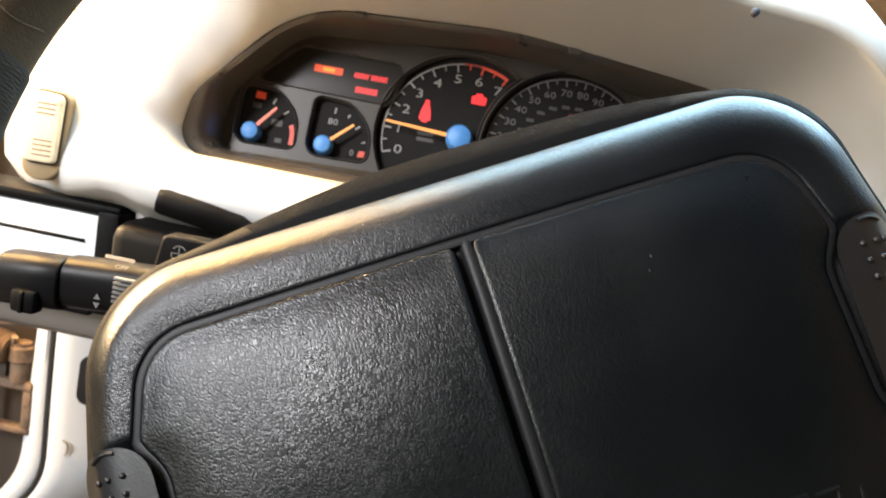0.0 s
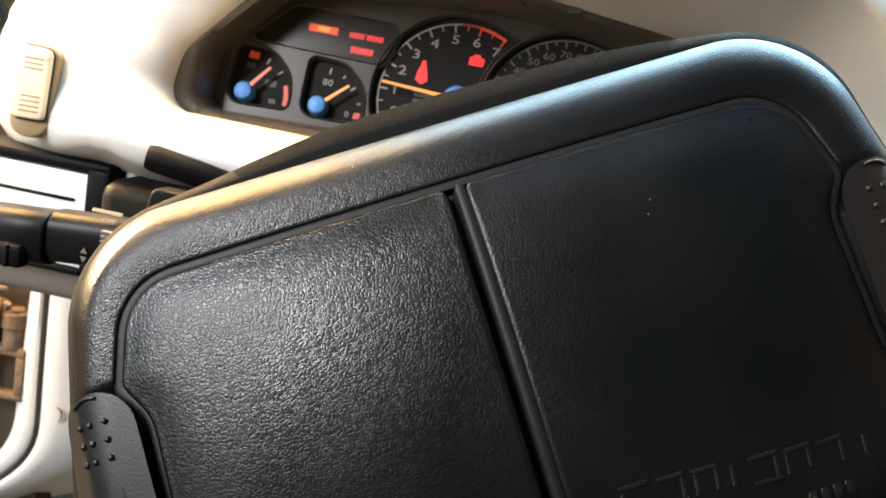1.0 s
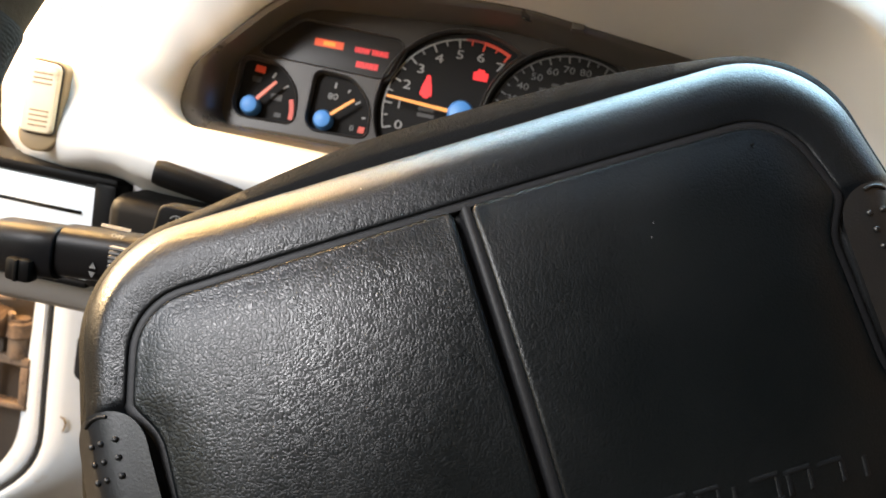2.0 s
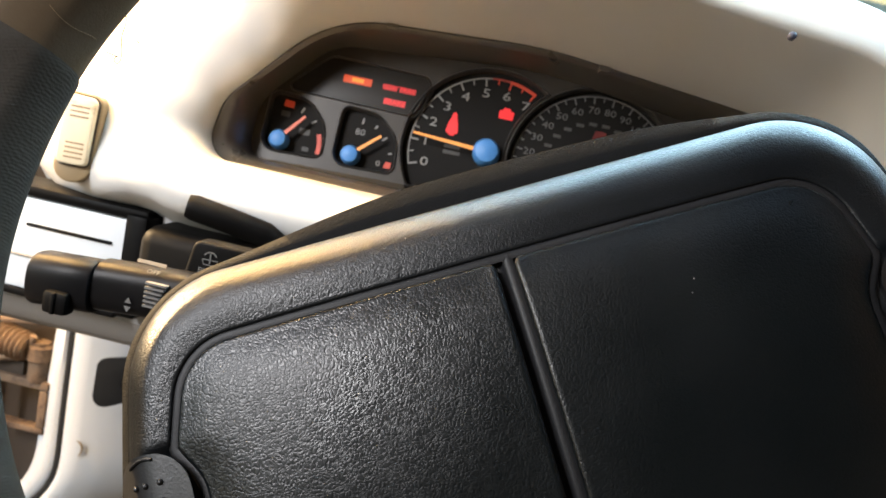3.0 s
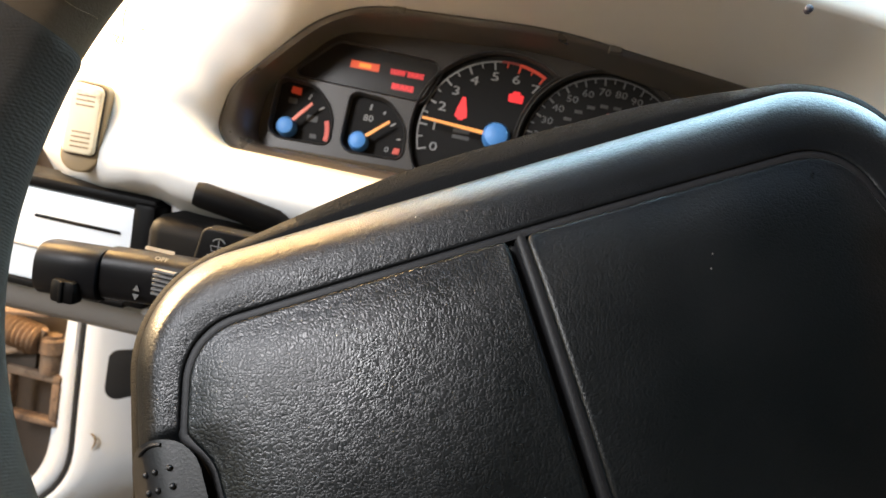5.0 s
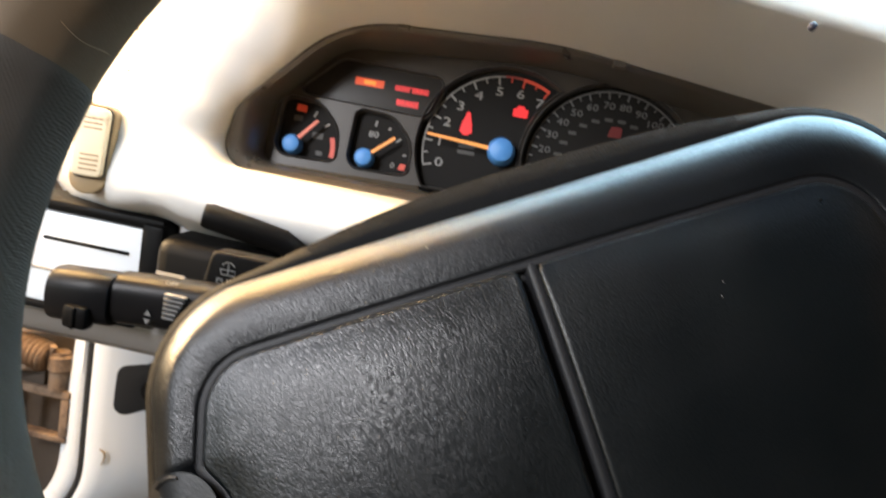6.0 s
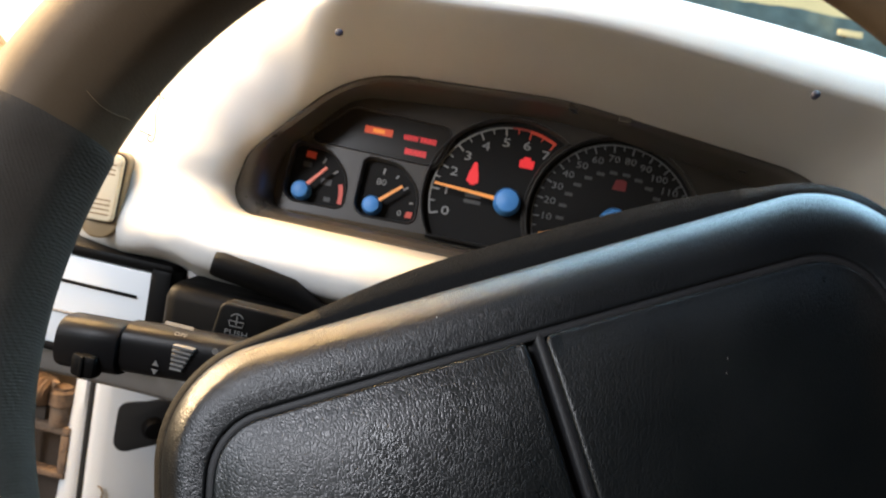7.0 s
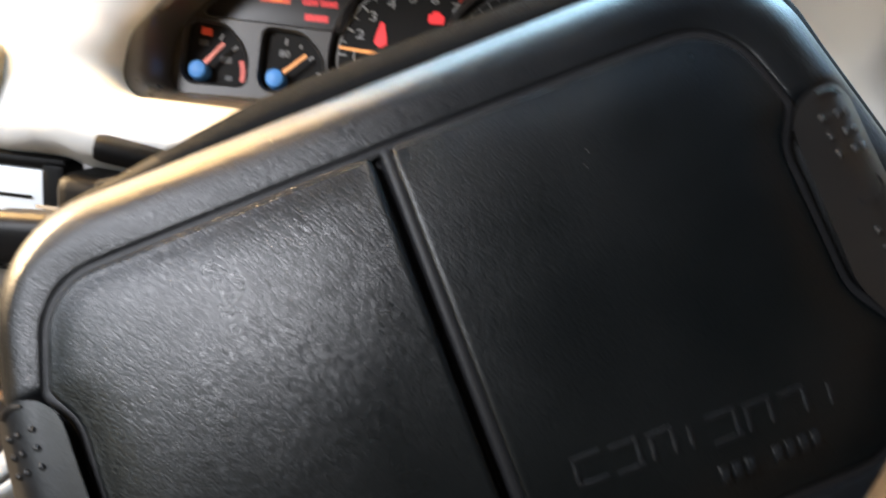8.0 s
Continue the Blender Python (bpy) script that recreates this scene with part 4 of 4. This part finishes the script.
rings = []
for dx, dy in ((-0.0155, 0.035), (-0.0150, 0.004), (-0.0125, 0.0), (-0.003, -0.001), (-0.0005, 0.003)):
    rings.append([(jamb_x(f) + dx * (1 + 0.9 * f), 0.628 + dy, jamb_z(f)) for f in levels])
setting("door_pillar", loft(rings, False), WHITE, "cream painted door pillar edge curving into the sill", "pillar", 60)
door_seal = tube([(jamb_x(f) + 0.0022, 0.6285, jamb_z(f)) for f in levels], 0.0026, 10)
setting("trim_door_seal", door_seal, RUBBER, "black rubber door seal along the pillar", "seal")
rings = []
for dx, y in ((0.004, 0.632), (0.006, 0.627), (0.012, 0.6255), (0.022, 0.630), (0.045, 0.650), (0.09, 0.70), (0.16, 0.78)):
    rings.append([(jamb_x(f) + dx, y, jamb_z(f)) for f in levels])
setting("wall_kick_panel", loft(rings, False), WHITE, "white plastic kick panel beside the pedals", "panel", 60)
pocket = thing("kick_pocket", Matrix.Translation((-0.352, 0.6465, 0.706)) @ pose(0, 0, 0, 0, 0, 40) @ pose(0, 0, 0, 90, 0, 0), "dark release handle recess in the white kick panel", "recess")
hole = rounded([(-0.020, -0.030, 0.014), (0.03, -0.016, 0.008), (0.034, 0.027, 0.006), (-0.018, 0.026, 0.010)], 0.002)
# no real hollow: a raised plate coloured dark for the shade inside
part("recess", prism(hole, -0.004, 0.0035, 0.003), RECESS_SHADE, pocket, "dark plate standing for the shaded recess")
part("handle", moved(turned([(0.010, 0.0), (0.010, 0.008), (0.008, 0.011), (0.0002, 0.012)], 24), Matrix.Translation((0.016, 0.0, 0.003))), BLACK, pocket, "black release handle")

scuff = [(-0.3675, 0.6270, 0.6510), (-0.3640, 0.6276, 0.6490), (-0.3625, 0.6284, 0.6450), (-0.3632, 0.6284, 0.6400), (-0.3650, 0.6280, 0.6360)]
tagged(part("scuff_mark", tube(scuff, lambda f: 0.0005 + 0.0006 * math.sin(f * math.pi), 8), BROWN, None), "tan scuff of dried dirt on the white kick panel", "dirt mark")

# hinge and cable boot in the door gap
hinge = thing("door_hinge", Matrix.Translation((-0.425, 0.625, 0.672)), "dusty brown steel door hinge in the open door gap", "hinge")
for args in ((-0.030, 0.024, 0.0, 0.012, 0.018, 0.026), (-0.030, 0.024, 0.0, 0.012, -0.024, -0.018), (0.016, 0.024, 0.0, 0.012, -0.018, 0.018), (-0.030, -0.024, 0.0, 0.012, -0.018, 0.018)):
    part("bracket", slab(*args, 0.0015, None, 2), RUST, hinge)
part("pin", tube([(0.010, 0.004, 0.026), (0.010, 0.004, 0.062)], 0.0085, 14), RUST, hinge)
part("knuckle", moved(turned([(0.009, -0.008), (0.011, -0.006), (0.011, 0.006), (0.009, 0.008)], 18), Matrix.Translation((0.010, 0.004, 0.052))), RUST, hinge)
part("stay", tube([(-0.034, 0.0, 0.040), (-0.012, -0.002, 0.046), (0.008, 0.0, 0.060)], 0.0055, 10), RUST, hinge)
part("plate", slab(-0.034, -0.004, 0.004, 0.010, 0.026, 0.040, 0.001), DARK, hinge)
boot = thing("cable_boot", Matrix.Translation((-0.440, 0.622, 0.7305)), "dusty brown corrugated rubber cable boot in the door gap", "cable boot")
n = 56
part("sleeve", tube([(-0.016 + 0.034 * k / n, 0.0, 0.004 - 0.006 * k / n) for k in range(n + 1)], lambda f: 0.0125 + 0.0022 * math.sin(f * 2 * math.pi * 7), 16), BOOT, boot)
part("cable", tube([(-0.03, 0.0, 0.016), (-0.005, 0.003, 0.020), (0.02, 0.004, 0.024)], 0.004, 8), BOOT, boot)
part("cable", tube([(-0.03, -0.006, -0.018), (-0.008, -0.004, -0.016), (0.014, 0.0, -0.006), (0.022, 0.0, 0.010)], 0.0032, 8), BOOT, boot)
setting("wall_front_fender", slab(-0.75, -0.402, 0.662, 0.69, 0.30, 1.02), DARK, "dark dirty inner fender behind the hinge", "fender")

# the open driver's door, swung out from its front hinge
swing = Matrix.Translation((-0.49, 0.640, 0.0)) @ pose(0, 0, 0, 0, 0, 210)
door = thing("car_door", swing, "open car door with a dark lined panel and beige window frame", "car door")
part("panel", slab(0.0, 1.02, -0.030, 0.045, 0.36, 1.008, 0.015, None, 3), LINING, door, "dark grey lined door panel")
part("armrest", slab(0.30, 0.82, 0.040, 0.095, 0.70, 0.755, 0.018, None, 3), BLACK, door, "black armrest")
part("waist_rail", slab(0.0, 1.02, -0.010, 0.038, 1.004, 1.022, 0.006, None, 2), BROWN, door, "tan rail along the window")
part("window_frame", tube([(0.03, 0.01, 1.015), (0.10, 0.01, 1.09), (0.30, 0.01, 1.27), (0.46, 0.01, 1.40), (0.56, 0.01, 1.45), (0.90, 0.01, 1.46), (0.985, 0.01, 1.43), (1.00, 0.01, 1.36), (1.00, 0.01, 1.01)], 0.014, 10), BROWN, door, "tan frame round the open window")

# ---- plugs on the dash hood ----
plug = tagged(part("screw_plug", turned([(0.0018, -0.002), (0.0019, 0.0005), (0.0013, 0.0010), (0.0002, 0.0011)], 16), INK, None), "small dark blue round plug on the dash hood", "plug", "plugs on the dash hood")
plug.matrix_basis = Matrix.Translation((0.087, 0.385, 1.069)) @ pose(0, 0, 0, 70, 0, 0)
copy_thing(plug, Matrix.Translation((-0.141, 0.385, 1.058)) @ pose(0, 0, 0, 95, 0, 0))

for x, y, z in ((-0.2581, 0.4500, 0.987), (-0.2662, 0.4561, 1.0081)):
    bm = bmesh.new()
    bmesh.ops.create_icosphere(bm, subdivisions=1, radius=0.0008)
    speck = tagged(part("dirt_speck", moved(bm, pose(0, 0, 0, 0, 30, 0) @ Matrix.Diagonal((1.7, 0.5, 0.8, 1))), RUST, None), "tiny brown speck of dirt on the painted dash", "dirt mark", "specks on the dash")
    speck.matrix_basis = Matrix.Translation((x, y, z))

# ---- windscreen, cowl and the car's shell ----
def screen_sheet(o):
    low = [(-0.62 + 1.5 * k / 12, 0.90 + 0.05 * math.sin(math.pi * k / 12) + o, 1.085) for k in range(13)]
    high = [(-0.56 + 1.38 * k / 12, 0.08 + 0.03 * math.sin(math.pi * k / 12) + o, 1.52) for k in range(13)]
    return low, high


(low_in, high_in), (low_out, high_out) = screen_sheet(0.0), screen_sheet(0.006)
screen = loft([low_in, high_in, high_out, low_out, low_in], False)
bmesh.ops.remove_doubles(screen, verts=screen.verts, dist=0.0001)
bmesh.ops.recalc_face_normals(screen, faces=screen.faces)
if max(screen.faces, key=lambda f: f.calc_center_median().z + f.calc_center_median().y).normal.z < 0:
    bmesh.ops.reverse_faces(screen, faces=screen.faces)
pane = setting("window_windscreen", screen, GLASS, "clear curved car windscreen", "windscreen", 0.05)
pane.visible_shadow = False
setting("trim_cowl", slab(-0.58, 1.0, 0.93, 1.25, 0.20, 1.125, 0.02, None, 3), COWL, "dark cowl at the foot of the windscreen", "cowl")
setting("wall_bonnet", slab(-0.58, 1.0, 1.25, 2.1, 0.20, 1.09, 0.05, None, 3), COWL, "dark bonnet beyond the windscreen", "bonnet")
setting("ceiling", slab(-0.62, 0.95, -0.66, 0.08, 1.52, 1.55, 0.01), HEADLINER, "grey cloth roof lining", "roof lining")
setting("floor", slab(-0.62, 0.95, -0.66, 0.90, 0.30, 0.35), CARPET, "dark carpeted car floor", "floor")
setting("wall_bulkhead", slab(-0.40, 0.95, 0.90, 0.93, 0.35, 1.08), LINING, "grey bulkhead behind the dash", "bulkhead")
# added wall: shuts out far window light so the right pad panel stays dark
setting("wall_far_added", slab(0.95, 1.0, -0.66, 0.93, 0.30, 1.55), LINING, "unseen dark grey wall added to close off the far side", "door")
# added wall close behind the camera, darkens what the pad reflects
setting("wall_rear_added", slab(-0.62, 0.95, -0.66, -0.61, 0.30, 1.52), LINING, "unseen grey wall added to close the cabin's rear", "wall")
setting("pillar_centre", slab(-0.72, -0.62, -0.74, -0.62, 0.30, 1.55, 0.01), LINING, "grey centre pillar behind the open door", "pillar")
front_pillar = tube([(-0.66, 1.02, 1.13), (-0.60, 0.27, 1.53), (-0.60, 0.06, 1.55)], 0.026, 12)
setting("pillar_front", front_pillar, LINING, "grey front roof pillar", "pillar")
setting("ground", slab(-300, 300, -300, 300, -0.2, 0.0), SOIL, "dusty brown ground outside the car", "ground")
setting("backdrop_wall", slab(-3.5, 20, 16, 16.4, 0.0, 9.0), YELLOW, "far yellow plaster wall, its sunlight put in as glow", "wall")
# a hedge in front of the far wall, with a ragged top
rings = []
for y0, z0 in ((13.2, 0.0), (13.0, 1.4), (13.05, 2.8), (13.25, 3.6), (13.6, 1.0), (14.1, 0.95), (14.5, 0.0)):
    row = []
    for k in range(161):
        x = -3.5 + 23.5 * k / 160
        lump = noise.noise(Vector((x * 1.7, y0, z0))) * 0.16 + noise.noise(Vector((x * 5.1, y0 * 3, z0))) * 0.07
        z = z0 + (0.50 + lump * 0.5 if y0 in (13.25, 13.6) else 0)
        if y0 == 13.6:
            z = 4.17 + lump * 0.5
        row.append((x, y0 + lump, z))
    rings.append(row)
setting("backdrop_hedge", loft(rings, False), HEDGE, "far blue-green hedge beyond the windscreen, paled for haze on the glass", "hedge")
board = thing("yellow_board", Matrix.Translation((3.79, 12.9, 3.80)), "small pale yellow board fixed to the hedge", "board")
part("panel", slab(-0.18, 0.18, -0.02, 0.02, -0.045, 0.045, 0.01), YELLOW, board)
part("bracket", slab(-0.02, 0.02, 0.02, 0.45, -0.02, 0.03, 0.004), DARK, board)
